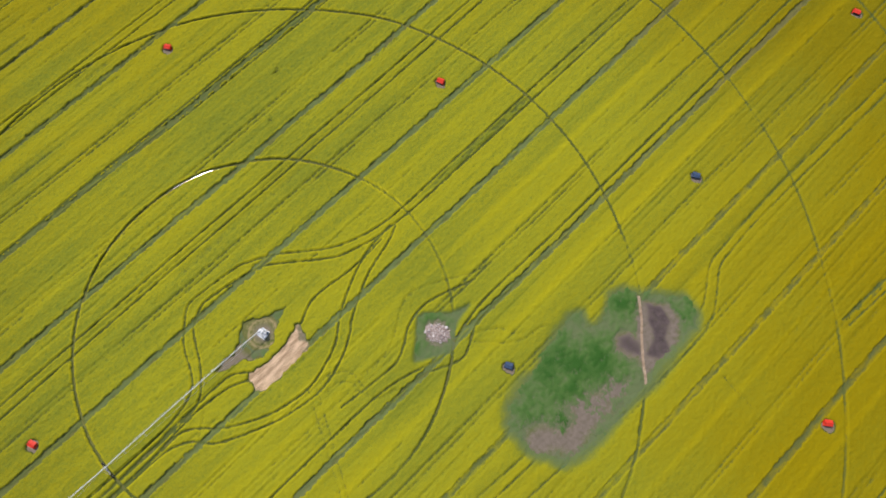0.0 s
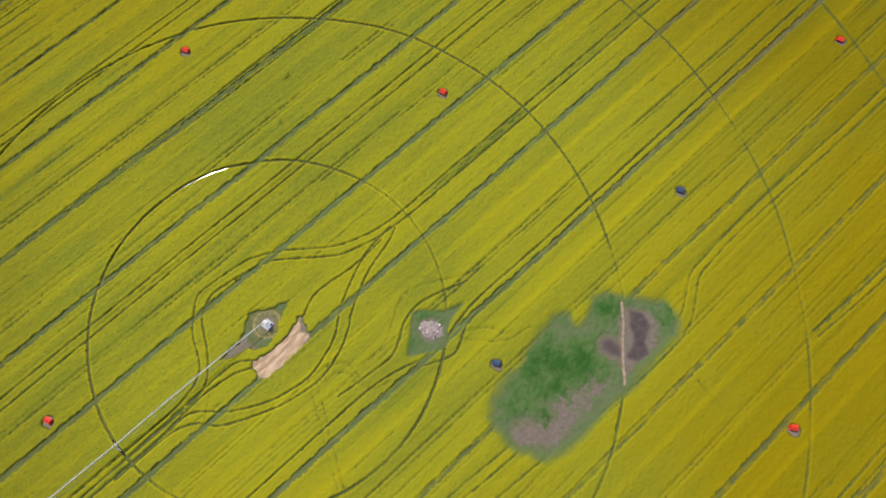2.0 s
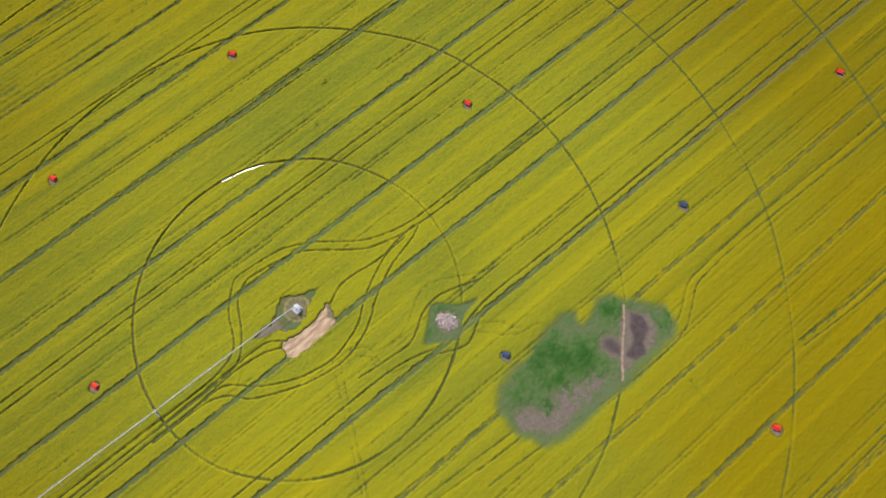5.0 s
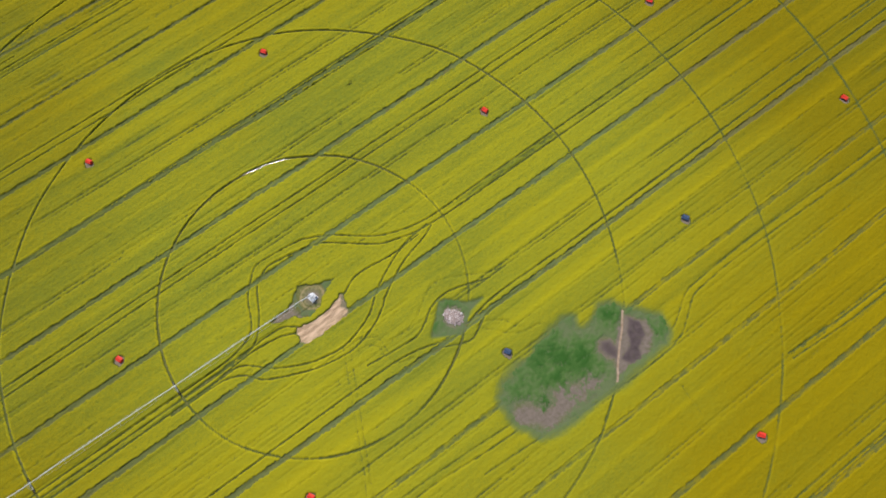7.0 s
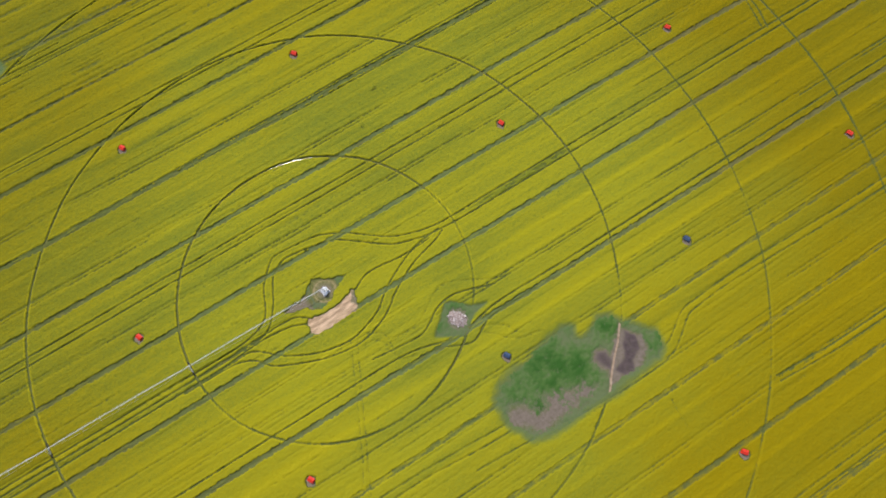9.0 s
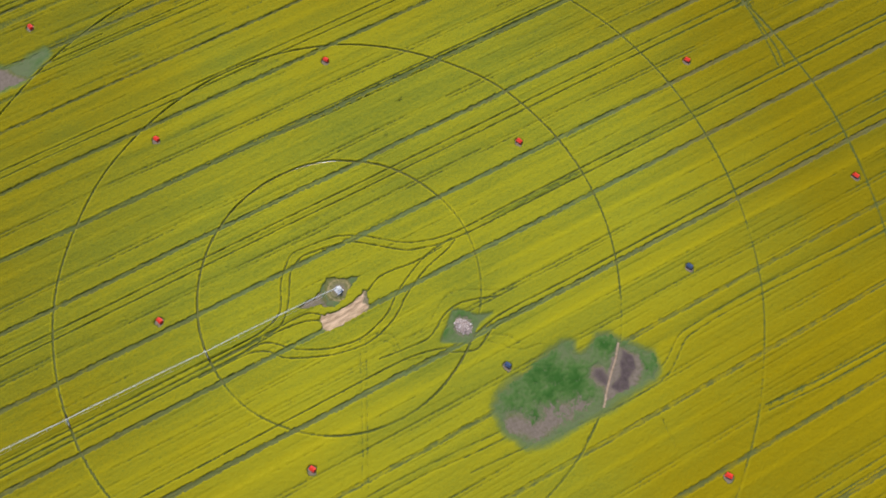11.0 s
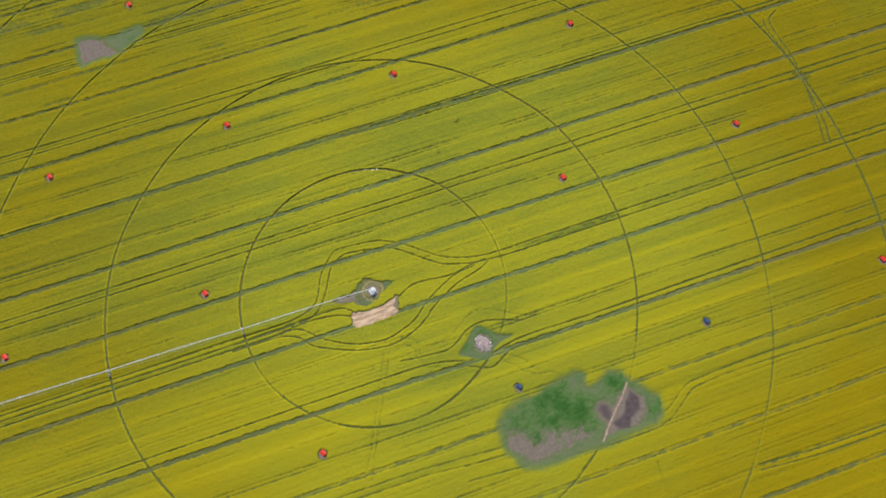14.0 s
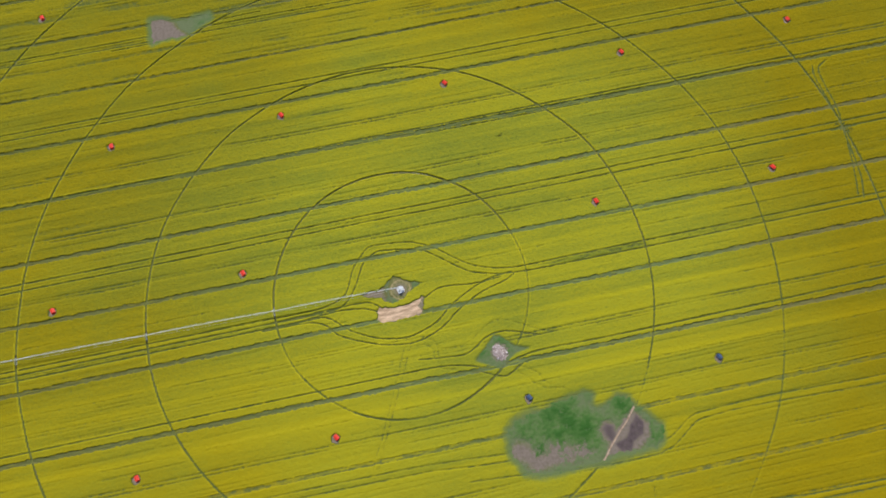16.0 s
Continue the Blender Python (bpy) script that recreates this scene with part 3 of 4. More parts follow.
    return px, py, h, tone, full, vignette, verge, even, thin


def mesh_from(name, verts, quads, material, attrs=(), smooth_faces=True):
    me = bpy.data.meshes.new(name)
    me.vertices.add(len(verts)), me.loops.add(quads.size), me.polygons.add(len(quads))
    me.vertices.foreach_set("co", verts.astype(np.float32).ravel())
    me.loops.foreach_set("vertex_index", quads.astype(np.int32).ravel())
    me.polygons.foreach_set("loop_start", np.arange(0, quads.size, 4, dtype=np.int32))
    me.polygons.foreach_set("use_smooth", np.full(len(quads), smooth_faces))
    for key, values in attrs:
        me.attributes.new(key, "FLOAT", "POINT").data.foreach_set("value", values.astype(np.float32).ravel())
    me.update(calc_edges=True)
    me.materials.append(material)
    return me


def quads_of(i, j, step, width):
    a = i * width + j
    return np.stack([a, a + step * width, a + step * width + step, a + step], -1)


# ---- ground ----
def build_ground():
    xs = np.unique(np.r_[np.arange(-182.0, 278.1, 1.0), np.arange(-20, 12, 0.5), np.arange(24, 97, 0.5), np.arange(62, 90, 0.25)])
    ys = np.unique(np.r_[np.arange(-174.0, 200.1, 1.0), np.arange(-93, -54, 0.5), np.arange(-89, -64, 0.25), np.arange(-16, 9, 0.5)])
    x, y = np.meshgrid(xs, ys, indexing="ij")
    n, m = x.shape
    a = {}
    a["tan"] = smooth(inside_by(x, y, STRIP), -0.8, 0.8) * (1.1 - 0.50 * smooth(x + 3 * value_noise(x, y, 1.5, 23), 5.5, 9.5) - 0.62 * value_noise(x, y, 2.2, 24) ** 2)
    d = np.hypot(x, y)
    inside = smooth(inside_by(x, y, PIVOT_BARE), -1.0, 0.5)
    a["straw"] = (0.52 + 0.16 * np.cos(d * 4.6)) * np.exp(-((d - 4.0) / 1.9) ** 2) * inside
    a["grey"] = np.maximum(0.75 * inside * smooth(np.abs(d - 5.0), 0.0, 4.0), 0.62 * smooth(np.hypot((x + 30) / 8, (y + 9) / 5), 1.0, 0.3))
    a["straw"] = np.maximum(a["straw"], 0.7 * smooth(np.hypot((x + 31) / 8, (y + 9.5) / 3.4), 1.1, 0.4))
    stone = smooth(np.hypot((x - 35) / 5.0, (y + 35) / 5.0), 1.25, 0.7)
    a["grey"] = np.maximum(a["grey"], 0.5 * stone)
    a["grey"] = np.maximum(a["grey"], 0.62 * smooth(inside_by(x, y, STRIP), -0.8, 0.8))
    for sx, sy, _ in SHELTERS:
        a["grey"] = np.maximum(a["grey"], smooth(np.hypot(x - sx + 0.5, y - sy + 0.6), 3.2, 2.0))
    wet = np.maximum(smooth(inside_by(x, y, WET_MUD), -1.4, 1.4), 0.80 * smooth(inside_by(x, y, WET_POOL), -2.0, 2.2))
    a["wet"] = wet * (0.42 + 0.60 * value_noise(x, y, 4.5, 21) + 0.38 * value_noise(x, y, 1.7, 25))
    a["mud"] = np.maximum.reduce([np.maximum(smooth(inside_by(x, y, BROWN_MUD), -1.5, 1.0), smooth(inside_by(x, y, WET_POOL), -2.2, 0.5)) * 0.8, smooth(inside_by(x, y, DRY_MUD) + 3.0 * (value_noise(x, y, 5.0, 37) - 0.5), -3.5, 2.5) * 0.85,
                                  smooth(inside_by(x, y, MUD_CORE), -1.6, 1.5) * 0.9])
    lane = np.abs((x - 85.3) * 0.696 - (y + 66.2) * 0.718 + 0.7 * (value_noise(x, y, 6, 22) - 0.5))
    a["lane"] = smooth(lane, 0.58, 0.16) * smooth(np.abs(y + 76.5), 13.0, 9.5)
    a["grass"] = 0.9 * np.maximum.reduce([smooth(inside_by(x, y, SLOUGH), -3.0, 0.5), smooth(inside_by(x, y, STONE_GREEN), -0.5, 0.5), 0.5 * smooth(inside_by(x, y, MUD_NORTH), -2.0, 0.5)]) * (1 - a["wet"]) * (1 - 0.9 * a["mud"])
    verts = [np.stack([x, y, 0 * x], -1).reshape(-1, 3)]
    ii, jj = np.meshgrid(np.arange(n - 1), np.arange(m - 1), indexing="ij")
    quads = [quads_of(ii.ravel(), jj.ravel(), 1, m)]
    # the sheet goes on to the horizon
    bx, by, far, base = (-182.0, 278.0), (-174.0, 200.0), 2400.0, n * m
    xs, ys = (-far, bx[0], bx[1], far), (-far, by[0], by[1], far)
    ring = np.array([(p, q, 0.0) for p in xs for q in ys])
    verts.append(ring)
    quads.append(np.array([(base + i * 4 + j, base + i * 4 + 4 + j, base + i * 4 + 5 + j, base + i * 4 + j + 1)
                           for i in range(3) for j in range(3) if (i, j) != (1, 1)]))
    attrs = [(k, np.r_[v.ravel(), np.zeros(16)]) for k, v in a.items()]
    me = mesh_from("ground", np.concatenate(verts), np.concatenate(quads), SOIL, attrs)
    tagged(new("ground", me), "level brown field soil with mud and short weeds", "ground", kind="structure")


build_ground()


def build_crop():
    px, py, h, tone, full_h, vignette, verge, even, thin = crop_field()
    hull = [(-176, -56), (-168, 190), (-124, 197), (-76, 195), (263, 98), (275, 58), (275.5, 10), (264, -22), (174, -127), (144, -162), (124, -169), (100, -169), (84, -155)]
    bi, bj = np.meshgrid(np.arange(0, nx - 1, 8), np.arange(0, ny - 1, 8), indexing="ij")
    full = inside_by(gx[bi] + 4 * DX, gy[bj] + 4 * DY, hull) > -3
    fi, fj = bi[full], bj[full]
    o, p = np.meshgrid(np.arange(8), np.arange(8), indexing="ij")
    fine_i, fine_j = (fi[:, None] + o.ravel()).ravel(), (fj[:, None] + p.ravel()).ravel()
    quads = quads_of(fine_i, fine_j, 1, ny)
    # faces that lie wholly under the soil are left out
    hv = h.ravel()
    quads = quads[hv[quads].max(1) > -0.05]
    coarse = quads_of(bi[~full], bj[~full], 8, ny)
    coarse = coarse[hv[coarse].max(1) > 0.3]
    quads = np.concatenate([quads, coarse])
    verts = np.stack([px, py, h], -1).reshape(-1, 3)
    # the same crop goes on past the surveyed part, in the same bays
    blocks = []
    for k in range(-33, 33):
        lo, hi = BAY_0 + BAY * k + 1.1, BAY_0 + BAY * (k + 1) - 1.1
        if hi < Y0 or lo > gy[-1]:
            blocks.append((-900.0, 900.0, lo, hi))
        else:
            blocks += [(-900.0, X0, lo, hi), (gx[-1], 900.0, lo, hi)]
            if lo < Y0:
                blocks.append((X0, gx[-1], lo, Y0))
            if hi > gy[-1]:
                blocks.append((X0, gx[-1], gy[-1], hi))
    outer_v, outer_q, base = [], [], len(verts)
    for x0, x1, y0, y1 in blocks:
        n = base + len(outer_v)
        outer_v += [(x, y, z) for z in (0.0, 0.8) for x, y in ((x0, y0), (x1, y0), (x1, y1), (x0, y1))]
        outer_q += [[n + c for c in f] for f in ((4, 5, 6, 7), (0, 1, 5, 4), (1, 2, 6, 5), (2, 3, 7, 6), (3, 0, 4, 7))]
    verts, quads = np.concatenate([verts, np.array(outer_v)]), np.concatenate([quads, np.array(outer_q)])
    rest = len(outer_v)
    tone, full_h = np.r_[tone.ravel(), np.full(rest, 0.5)], np.r_[full_h.ravel(), np.full(rest, 0.8)]
    vignette, verge, even = np.r_[vignette.ravel(), np.full(rest, 0.7)], np.r_[verge.ravel(), np.zeros(rest)], np.r_[even.ravel(), np.zeros(rest)]
    thin = np.r_[thin.ravel(), np.zeros(rest)]
    used = np.unique(quads)
    remap = np.zeros(len(verts), np.int64)
    remap[used] = np.arange(len(used))
    me = mesh_from("canola_crop", verts[used], remap[quads], CROP, [("tone", tone[used]), ("full", full_h[used]), ("vignette", vignette[used]), ("verge", verge[used]), ("even", even[used]), ("thin", thin[used])])
    tagged(new("canola_crop", me), "yellow flowering canola crop sown in straight bays", "crop", kind="stuff")


build_crop()


def build_weeds(name, outline, label, density, x0, x1, y0, y1, lush_spots):
    x, y = np.meshgrid(np.arange(x0, x1, 0.4), np.arange(y0, y1, 0.4), indexing="ij")
    n, m = x.shape
    lump, fine = value_noise(x, y, 3.0, 31), value_noise(x, y, 0.9, 32)
    grain = np.random.RandomState(33).rand(n, m)
    lush = np.zeros(x.shape)
    for sx, sy, r, amount in lush_spots:
        lush = np.maximum(lush, amount * np.exp(-((x - sx) ** 2 + (y - sy) ** 2) / r**2))
    lush += 0.5 * (lump - 0.5) + 0.45 * (fine - 0.5)
    cover = smooth(inside_by(x, y, outline) + 1.5 * (lump - 0.5) + 1.2 * (fine - 0.5), -2.6, 0.2) * density(x, y, lump, fine)
    z = -0.15 + cover * (0.32 + 0.35 * np.clip(lush, 0, 1) + 0.14 * (fine - 0.5) + 0.16 * (grain - 0.5))
    ii, jj = np.meshgrid(np.arange(n - 1), np.arange(m - 1), indexing="ij")
    quads = quads_of(ii.ravel(), jj.ravel(), 1, m)
    quads = quads[z.ravel()[quads].max(1) > -0.02]
    verts = np.stack([x, y, z], -1).reshape(-1, 3)
    used = np.unique(quads)
    remap = np.zeros(len(verts), np.int64)
    remap[used] = np.arange(len(used))
    me = mesh_from(name, verts[used], remap[quads], WEED, [("lush", lush.ravel()[used]), ("cover", cover.ravel()[used])])
    tagged(new(name, me), label, "weeds", kind="stuff")


def slough_cover(x, y, lump, fine):
    bare = np.maximum(smooth(np.maximum(inside_by(x, y, BROWN_MUD), inside_by(x, y, WET_POOL) + 0.6) + 2.4 * (lump - 0.5), -2.6, 1.8), (0.86 - 0.24 * smooth(x, 42, 52)) * smooth(inside_by(x, y, DRY_MUD) + 2.5 * (lump - 0.5), -4.2, 2.0))
    rut = np.abs((x - 85.3) * 0.696 - (y + 66.2) * 0.718)
    bare = np.maximum(bare, smooth(rut, 1.1, 0.5) * (np.abs(y + 77) < 11))
    speckle = value_noise(x, y, 1.3, 34) - 0.5 + 0.9 * (np.random.RandomState(35).rand(*x.shape) - 0.5)
    return smooth(1 - bare + 0.55 * speckle * (1 - bare**3), -0.05, 1.05)


build_weeds("weeds", SLOUGH, "lush green weeds in a low wet hollow", slough_cover, 25, 96, -92, -55,
            [(52.7, -64.2, 7.5, 0.9), (56.0, -69.0, 8.0, 0.85), (61.0, -72.3, 7.5, 0.95), (50.0, -71.0, 7.0, 0.7), (41.7, -76.5, 3.4, 0.8), (79.1, -65.6, 6.0, 0.75), (88.8, -79.5, 5, 0.55), (39.7, -67.0, 8, 0.55)])
build_weeds("weeds", STONE_GREEN, "low green weeds round a heap of stones",
            lambda x, y, lump, fine: smooth(np.hypot(x - 35, y + 35) + 2 * (fine - 0.5), 3.0, 4.4), 22, 50, -45, -24, [(38, -31, 4, 0.5), (29, -35, 4, 0.35)])
build_weeds("weeds", MUD_NORTH, "green weeds beside a bare muddy hollow",
            lambda x, y, lump, fine: 0.7 * smooth(inside_by(x, y, MUD_CORE) + 2 * (lump - 0.5), 0.2, -1.6) * smooth(x, -86, -78), -98, -56, 138, 161, [(-66, 153, 5, 0.3)])
build_weeds("weeds", PIVOT_BARE, "low green weeds on bare ground by the irrigator",
            lambda x, y, lump, fine: smooth(np.hypot(x, y) + 2.5 * (lump - 0.5), 4.6, 6.0) * smooth(x + 3 * (fine - 0.5), -7, -5) * 0.8, -20, 12, -8, 9, [(3, -4, 3, 0.5)])


# ---- parts ----
def part(name, bm, material, parent=None, label=""):
    """Links a bmesh as one mesh object, under a thing or a part where one is given."""
    me = bpy.data.meshes.new(name)
    bm.to_mesh(me)
    bm.free()
    me.materials.append(material)
    ob = new(name, me)
    ob.parent = parent
    if label:
        tagged(ob, label)
    return ob


def thing(name, label, category, m, group=""):
    ob = new(name)
    ob.matrix_world = m
    ob.empty_display_size = 0.3
    return tagged(ob, label, category, group)


def box(bm, lo, hi, bevel=0.0):
    made = bmesh.ops.create_cube(bm, size=1.0)["verts"]
    lo, hi = Vector(lo), Vector(hi)
    for v in made:
        v.co = Vector([(lo[k] + hi[k]) / 2 + v.co[k] * (hi[k] - lo[k]) for k in range(3)])
    if bevel:
        edges = {e for v in made for e in v.link_edges}
        bmesh.ops.bevel(bm, geom=list(edges), offset=bevel, segments=2, affect="EDGES")
    return bm


def tube(bm, p, q, r, n=8, r2=None):
    p, q = Vector(p), Vector(q)
    turn = (q - p).to_track_quat("Z", "Y").to_matrix().to_4x4()
    bmesh.ops.create_cone(bm, cap_ends=True, segments=n, radius1=r, radius2=r if r2 is None else r2, depth=(q - p).length,
                          matrix=Matrix.Translation((p + q) / 2) @ turn)
    return bm


def chain(bm, pts, r, n=8):
    """One continuous tube along a line."""
    pts = [Vector(p) for p in pts]
    rings = []
    for k, p in enumerate(pts):
        ahead = (pts[min(k + 1, len(pts) - 1)] - pts[max(k - 1, 0)]).normalized()
        side = ahead.cross(Vector((0, 1, 0.01))).normalized()
        up = side.cross(ahead)
        rings.append([bm.verts.new(p + r * (math.cos(a * math.tau / n) * side + math.sin(a * math.tau / n) * up)) for a in range(n)])
    for a, b in zip(rings, rings[1:]):
        for k in range(n):
            bm.faces.new((a[k], a[(k + 1) % n], b[(k + 1) % n], b[k]))
    bm.faces.new(rings[0][::-1]), bm.faces.new(rings[-1])
    bmesh.ops.recalc_face_normals(bm, faces=bm.faces[:])
    return bm


def fresh(maker, *args, **keys):
    return maker(bmesh.new(), *args, **keys)


# ---- bee shelters ----
def panel(bm, corners, thick, sag=0.0, cuts=4):
    """A tarpaulin panel between four corners with a little sag and thickness."""
    a, b, c, d = (Vector(p) for p in corners)
    normal = (b - a).cross(d - a).normalized()
    grid = []
    for i in range(cuts + 1):
        for j in range(cuts + 1):
            u, v = i / cuts, j / cuts
            p = a.lerp(b, u).lerp(d.lerp(c, u), v)
            p = p - normal * sag * 16 * u * (1 - u) * v * (1 - v) + normal * random.uniform(-0.012, 0.012)
            grid.append((p, normal))
    top = [bm.verts.new(p) for p, _ in grid]
    low = [bm.verts.new(p - nrm * thick) for p, nrm in grid]
    w = cuts + 1
    for i in range(cuts):
        for j in range(cuts):
            k = i * w + j
            bm.faces.new((top[k], top[k + w], top[k + w + 1], top[k + 1]))
            bm.faces.new((low[k], low[k + 1], low[k + w + 1], low[k + w]))
    rim = [j * w for j in range(w)] + [cuts * w + j for j in range(1, w)] + [i * w + cuts for i in range(cuts - 1, -1, -1)] + [j for j in range(cuts - 1, 0, -1)]
    for k in range(len(rim)):
        p, q = rim[k], rim[(k + 1) % len(rim)]
        bm.faces.new((top[p], low[p], low[q], top[q]))
    return bm


def build_shelter(material, word, m):
    s = thing("bee_shelter", f"{word} tarpaulin bee shelter open on one side, in canola", "shelter", m, "bee shelters in the field")
    lx, ly, eave, ridge = 0.95, 0.80, 0.96, 1.36
    for side in (1, -1):
        lap = ly + (.14 if side > 0 else -.02)
        corners = [(-lx - .1, side * lap, eave - .06), (-lx - .1, 0, ridge), (lx + .1, 0, ridge), (lx + .1, side * lap, eave - .06)]
        part("roof_slope", fresh(panel, corners if side > 0 else corners[::-1], -0.02, 0.04), material, s)
    part("back_wall", fresh(panel, [(-lx, ly, 0.06), (-lx, ly, eave), (lx, ly, eave), (lx, ly, 0.06)], 0.02, 0.03), material, s)
    part("valance", fresh(panel, [(-lx, -ly - .02, eave), (-lx, -ly - .02, eave - .07), (lx, -ly - .02, eave - .07), (lx, -ly - .02, eave)], 0.02, 0.0), material, s)
    for side in (-1, 1):
        wall = bmesh.new()
        x = side * lx
        foot = x + 0.30 * side
        corners = [(x, -ly, eave), (foot, -ly, 0.06), (foot, ly, 0.06), (x, ly, eave)]
        panel(wall, corners if side > 0 else corners[::-1], 0.02, 0.03)
        inner = x - 0.02 * side
        gable = [wall.verts.new(p) for p in ((x, -ly, eave), (x, ly, eave), (x, 0, ridge - 0.03), (inner, -ly, eave), (inner, ly, eave), (inner, 0, ridge - 0.03))]
        for f in ((0, 1, 2), (5, 4, 3), (0, 2, 5, 3), (2, 1, 4, 5), (1, 0, 3, 4)):
            wall.faces.new([gable[k] for k in f])
        bmesh.ops.recalc_face_normals(wall, faces=wall.faces[:])
        part("gable_wall", wall, material, s)
    for x in (-lx + .05, lx - .05):
        for y in (-ly + .05, ly - .05):
            part("post", fresh(tube, (x, y, 0), (x, y, eave), 0.035, 6), WOOD, s)
    part("ridge_pole", fresh(tube, (-lx, 0, ridge - .07), (lx, 0, ridge - .07), 0.03, 6), WOOD, s)
    for x in (-0.42, 0.42):
        part("nest_tray", fresh(box, (x - 0.36, 0.1, 0.35), (x + 0.36, 0.6, 0.8), 0.02), NEST, s, "grey foam nest tray")
        part("tray_stand", fresh(box, (x - 0.33, 0.15, 0.0), (x + 0.33, 0.55, 0.347)), WOOD, s)
    part("ground_skirt", fresh(panel, [(-lx - .2, -ly - .42, 0.05), (lx + .35, -ly - .36, 0.05), (lx + .3, -ly - .02, 0.08), (-lx - .2, -ly - .02, 0.08)], 0.02, 0.0), SHADE, s, "faded grey ground sheet")
    return s


first = {}
for sx, sy, material in SHELTERS:
    turn = pose(sx, sy, 0, 0, 0, -66 + random.uniform(-14, 14))
    if material.name not in first:
        first[material.name] = build_shelter(material, "red" if material is RED else "dark blue", turn)
    else:
        copy_thing(first[material.name], turn)


# ---- centre pivot irrigator ----
SPAN_TURN = 179.0                     # the line of spans runs towards -x
PIPE_Z = 3.9


def build_pivot():
    p = thing("pivot_tower", "white steel pivot tower on a concrete pad", "irrigation tower", pose(0.0, -0.2, 0, 0, 0, 12))
    part("concrete_pad", fresh(box, (-1.35, -1.35, -0.15), (1.35, 1.35, 0.28), 0.03), CONCRETE, p, "pale concrete pad")
    for a in (-1, 1):
        for b in (-1, 1):
            part("leg", fresh(tube, (1.15 * a, 1.15 * b, 0.28), (0.3 * a, 0.3 * b, 3.6), 0.075, 6), STEEL, p)
    for z, w in ((1.2, 0.914), (2.4, 0.606)):
        for a, b, c, d in ((-1, -1, 1, -1), (1, -1, 1, 1), (1, 1, -1, 1), (-1, 1, -1, -1)):
            part("brace", fresh(tube, (a * w, b * w, z), (c * w, d * w, z), 0.045, 6), STEEL, p)
    part("top_plate", fresh(box, (-0.62, -0.62, 3.58), (0.62, 0.62, 3.66), 0.02), WHITE, p, "white painted top plate")
    riser = bmesh.new()
    tube(riser, (0, 0, 0.28), (0, 0, 3.75), 0.14, 12)
    tube(riser, (0, 0, 3.5), (0, 0, 3.72), 0.22, 12)
    part("riser_pipe", riser, PIPE, p)
    bend = [(0.0 - 0.45 * (1 - math.cos(t)), 0, 3.7 + 0.35 * math.sin(t)) for t in (0, 0.4, 0.8, 1.2, 1.57)]
    part("elbow", fresh(chain, bend, 0.14, 12), PIPE, p)
    panel_box = part("control_panel", fresh(box, (-0.35, 0.95, 1.0), (0.45, 1.22, 2.2), 0.03), GREYBLUE, p, "grey blue control panel")
    part("panel_door", fresh(box, (-0.3, 1.223, 1.05), (0.4, 1.25, 2.15), 0.01), WHITE, panel_box)
    part("generator", fresh(box, (0.35, -1.2, 0.283), (1.1, -0.7, 0.9), 0.06), GREYBLUE, p, "grey blue engine housing")
    for x in (0.95, 1.3):
        part("ladder_rail", fresh(tube, (x, -0.2, 0.28), (x - 0.6, -0.2, 3.5), 0.03, 6), STEEL, p)
    return p


build_pivot()


def build_span(length, m):
    s = thing("irrigation_span", "galvanised irrigation pipe span carried on underslung trusses", "irrigation span", m, "spans of the irrigator")
    stations = [length * k / 8 for k in range(9)]

    def arch(x):
        return PIPE_Z + 0.55 * (1 - (2 * x / length - 1) ** 2)
    pipe = part("pipe", fresh(chain, [(x, 0, arch(x)) for x in stations], 0.115, 10), PIPE, s)
    for x in stations[1:-1]:
        part("flange", fresh(tube, (x - 0.03, 0, arch(x)), (x + 0.03, 0, arch(x)), 0.19, 10), PIPE, pipe)

    def rod(x, side):
        t = min(x, length - x) / length
        return (x, side * min(0.85, 5 * t), arch(x) - min(1.25, 7.5 * t) - 0.12)
    for side in (-1, 1):
        part("truss_rod", fresh(chain, [rod(x, side) for x in stations], 0.03, 6), STEEL, s)
    for x in stations[1:-1]:
        for side in (-1, 1):
            part("brace", fresh(tube, (x, 0, arch(x)), rod(x, side), 0.035, 6), STEEL, s)
        part("cross_strut", fresh(tube, rod(x, -1), rod(x, 1), 0.035, 6), STEEL, s)
    for k in range(1, 16, 1):
        x = length * k / 16
        drop = bmesh.new()
        tube(drop, (x, 0.14, arch(x) + 0.1), (x, 0.14, 1.75), 0.022, 6)
        tube(drop, (x, 0.14, 1.62), (x, 0.14, 1.78), 0.05, 6)
        part("sprinkler_drop", drop, RUBBER, s)
    return s


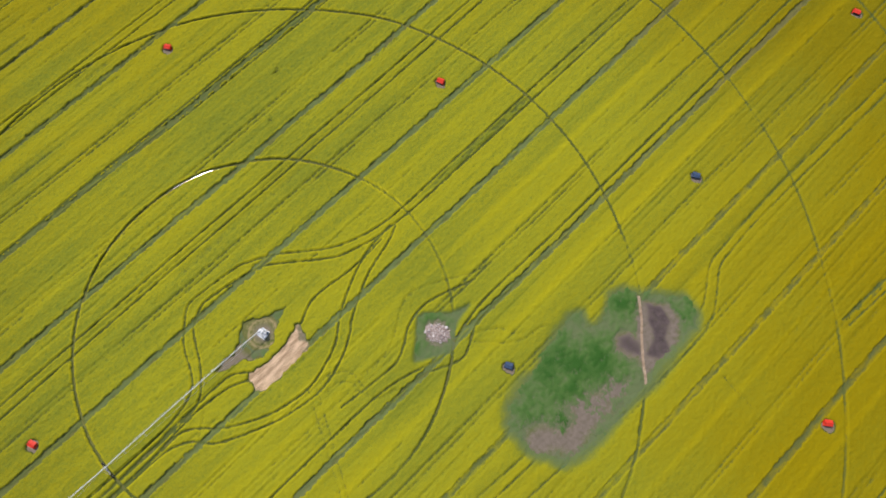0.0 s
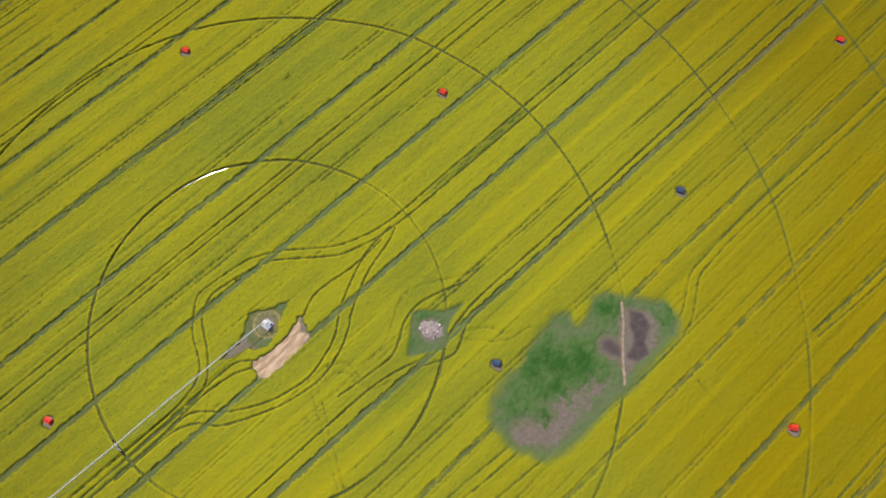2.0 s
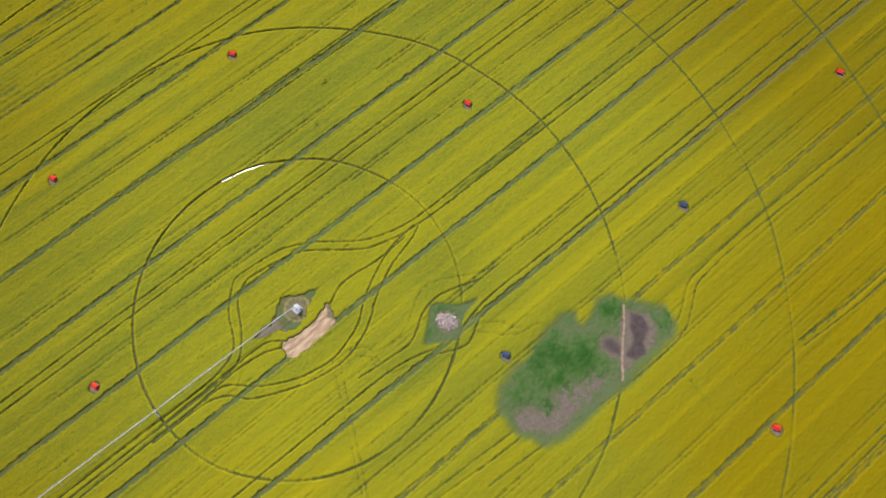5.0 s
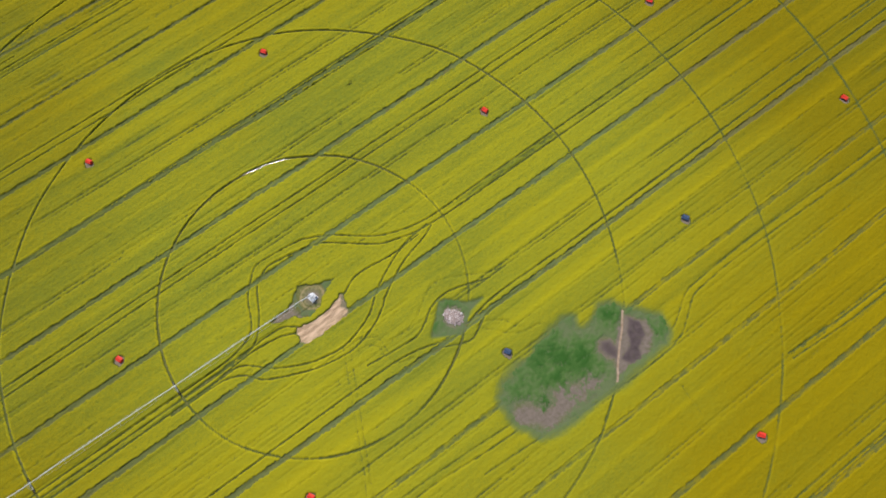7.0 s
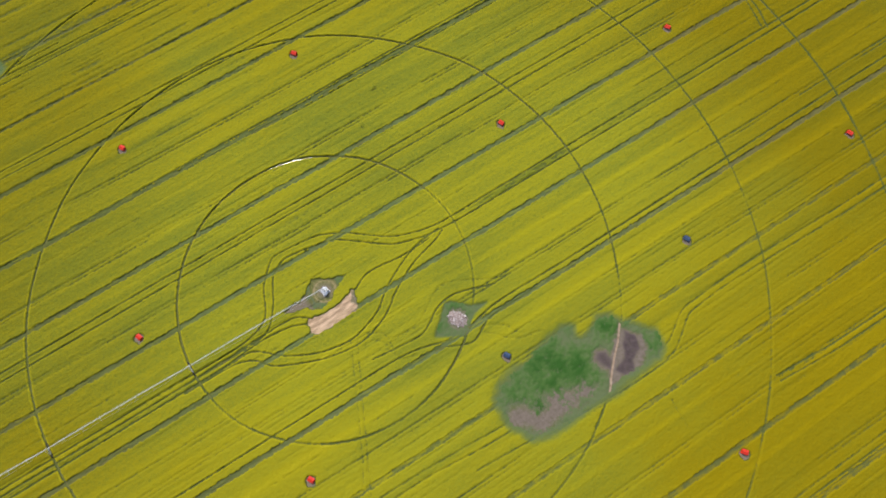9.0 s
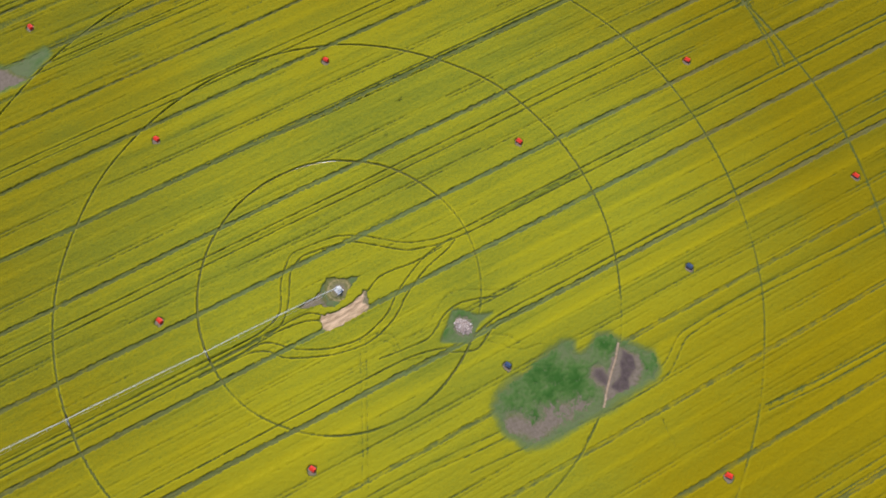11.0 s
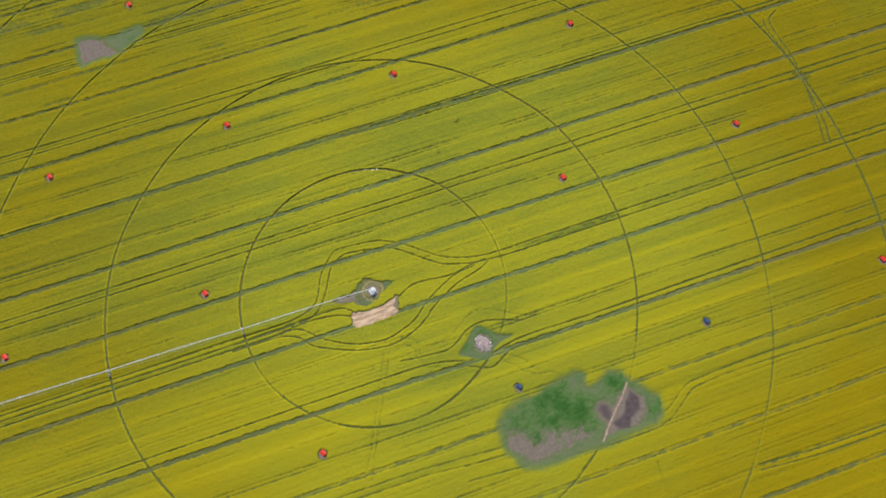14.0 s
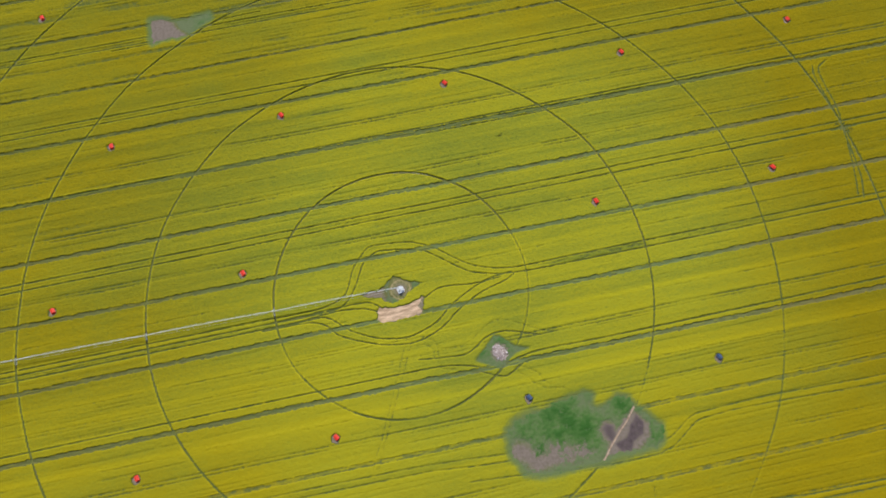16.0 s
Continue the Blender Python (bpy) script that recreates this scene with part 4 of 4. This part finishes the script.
def build_drive_tower(m):
    d = thing("drive_tower", "galvanised drive tower on two wheels in a rut", "irrigation tower", m, "drive towers of the irrigator")
    part("base_beam", fresh(box, (-0.1, -2.1, 0.62), (0.1, 2.1, 0.8), 0.02), STEEL, d)
    for y in (-1.75, 1.75):
        for x in (-0.1, 0.1):
            part("leg", fresh(tube, (x, y, 0.8), (x * 3, 0.12 * (1 if y > 0 else -1), PIPE_Z - 0.12), 0.05, 6), STEEL, d)
        brace_y = y * 0.5
        part("brace", fresh(tube, (0, brace_y, 0.8), (0, -brace_y * 0.5, 2.3), 0.03, 6), STEEL, d)
    part("control_box", fresh(box, (-0.16, -0.14, PIPE_Z + 0.16), (0.16, 0.14, PIPE_Z + 0.55), 0.02), WHITE, d, "white control box")
    part("drive_motor", fresh(box, (-0.16, -0.3, 0.803), (0.16, 0.3, 1.1), 0.04), GREYBLUE, d)
    part("drive_shaft", fresh(tube, (0.16, -2.0, 0.66), (0.16, 2.0, 0.66), 0.025, 6), STEEL, d)
    for y in (-2.1, 2.1):
        wheel = bmesh.new()
        rings = []
        for off, r in ((-0.17, 0.36), (-0.19, 0.58), (-0.13, 0.665), (0.13, 0.665), (0.19, 0.58), (0.17, 0.36)):
            rings.append([wheel.verts.new((off, y + r * math.cos(k * math.tau / 20), 0.665 + r * math.sin(k * math.tau / 20))) for k in range(20)])
        for a, b in zip(rings, rings[1:] + rings[:1]):
            for k in range(20):
                wheel.faces.new((a[k], a[(k + 1) % 20], b[(k + 1) % 20], b[k]))
        for k in range(20):
            t = k * math.tau / 20
            tube(wheel, (-0.16, y + 0.67 * math.cos(t), 0.665 + 0.67 * math.sin(t)), (0.16, y + 0.67 * math.cos(t + 0.2), 0.665 + 0.67 * math.sin(t + 0.2)), 0.025, 4)
        tyre = part("wheel", wheel, RUBBER, d, "black lugged rubber wheel")
        rim = bmesh.new()
        tube(rim, (-0.12, y, 0.665), (0.12, y, 0.665), 0.37, 20)
        tube(rim, (-0.2, y, 0.665), (0.2, y, 0.665), 0.1, 10)
        part("rim", rim, STEEL, tyre)
    return d


aim = pose(0, 0, 0, 0, 0, SPAN_TURN)
span = drive = None
start = 0.0
for k, r in enumerate(RINGS):
    length = r - start - 0.3
    m = aim @ pose(start + 0.15, 0, 0)
    if k < 2:
        span = build_span(length, m)
    else:
        copy_thing(span, m)
    drive = build_drive_tower(aim @ pose(r, 0, 0)) if drive is None else copy_thing(drive, aim @ pose(r, 0, 0))
    start = r


# ---- heap of field stones ----
def stone_mesh(seed, squash):
    bm = bmesh.new()
    bmesh.ops.create_icosphere(bm, subdivisions=2, radius=1.0)
    for v in bm.verts:
        w = 1 + 0.45 * noise.noise(v.co * 1.3 + Vector((seed * 7.1, 0, 0))) + 0.12 * noise.noise(v.co * 3.5 + Vector((0, seed * 3.3, 0)))
        v.co = Vector((v.co.x * w, v.co.y * w * 0.85, v.co.z * w * squash))
    me = bpy.data.meshes.new("rock")
    bm.to_mesh(me)
    bm.free()
    me.materials.append(STONE)
    return me


def build_stones():
    heap = thing("stone_heap", "heap of pale field stones among green weeds", "stone heap", pose(35.0, -34.9, 0))
    base = bmesh.new()
    bmesh.ops.create_circle(base, cap_ends=True, cap_tris=True, segments=28, radius=1.0)
    bmesh.ops.subdivide_edges(base, edges=base.edges[:], cuts=5, use_grid_fill=True)
    for v in base.verts:
        d = math.hypot(v.co.x, v.co.y)
        x, y = 4.0 * v.co.x, 2.5 * v.co.y
        v.co = Vector((0.45 * x + 0.89 * y, -0.89 * x + 0.45 * y, 0.75 * max(0, 1 - d * d) - 0.05 + 0.25 * (1 - d) * noise.noise(v.co * 6)))
    part("rubble_bed", base, RUBBLE, heap, "pale gravelly rubble")
    shapes = [stone_mesh(k, q) for k, q in enumerate((0.7, 0.62, 0.78, 0.55, 0.68, 0.74))]
    rnd = random.Random(11)
    for k in range(230):
        a, d = rnd.uniform(0, math.tau), rnd.random() ** 0.6
        x, y = 4.0 * d * math.cos(a), 2.9 * d * math.sin(a)
        x, y = 0.45 * x + 0.89 * y, -0.89 * x + 0.45 * y
        size = rnd.uniform(0.10, 0.24) * (2.4 if rnd.random() < 0.07 else 1)
        mound = 0.9 * max(0.0, 1 - d * d)
        ob = new("rock", shapes[k % 6])
        ob.parent = heap
        ob.matrix_local = pose(x, y, mound * rnd.uniform(0.5, 1.0) + size * 0.3, rnd.uniform(-25, 25), rnd.uniform(-25, 25), rnd.uniform(0, 360)) @ Matrix.Scale(size, 4)


build_stones()


# ---- puddles in the wheel rut ----
def build_puddle(angle, length, width):
    bm = bmesh.new()
    n, r = 10, 54.0
    rim = []
    for k in range(n + 1):
        a = angle + (k / n - 0.5) * length / r
        w = 0.17 * width * math.sqrt(max(0.02, 1 - (2 * k / n - 1) ** 2)) * random.uniform(0.75, 1.1)
        rim.append(((r - w / 2) * math.sin(a), (r - w / 2) * math.cos(a), (r + w / 2) * math.sin(a), (r + w / 2) * math.cos(a)))
    inner = [bm.verts.new((q[0], q[1], 0.02)) for q in rim]
    outer = [bm.verts.new((q[2], q[3], 0.02)) for q in rim]
    for k in range(n):
        bm.faces.new((inner[k], inner[k + 1], outer[k + 1], outer[k]))
    ob = part("puddle", bm, WATER)
    tagged(ob, "shallow muddy puddle in a wheel rut", "puddle", "puddles in the wheel rut", "structure")


for deg, length, width in ((5.5, 0.5, 0.25), (7.5, 0.6, 0.3), (9.2, 0.9, 0.3), (10.6, 0.7, 0.32), (12.2, 0.6, 0.3), (13.6, 0.9, 0.35), (15.0, 0.8, 0.35),
                           (17.2, 1.6, 0.5), (19.4, 1.9, 0.55), (21.6, 1.4, 0.4), (23.6, 1.6, 0.42), (25.4, 0.7, 0.3), (27.0, 0.5, 0.25)):
    build_puddle(radians(deg), length, width)
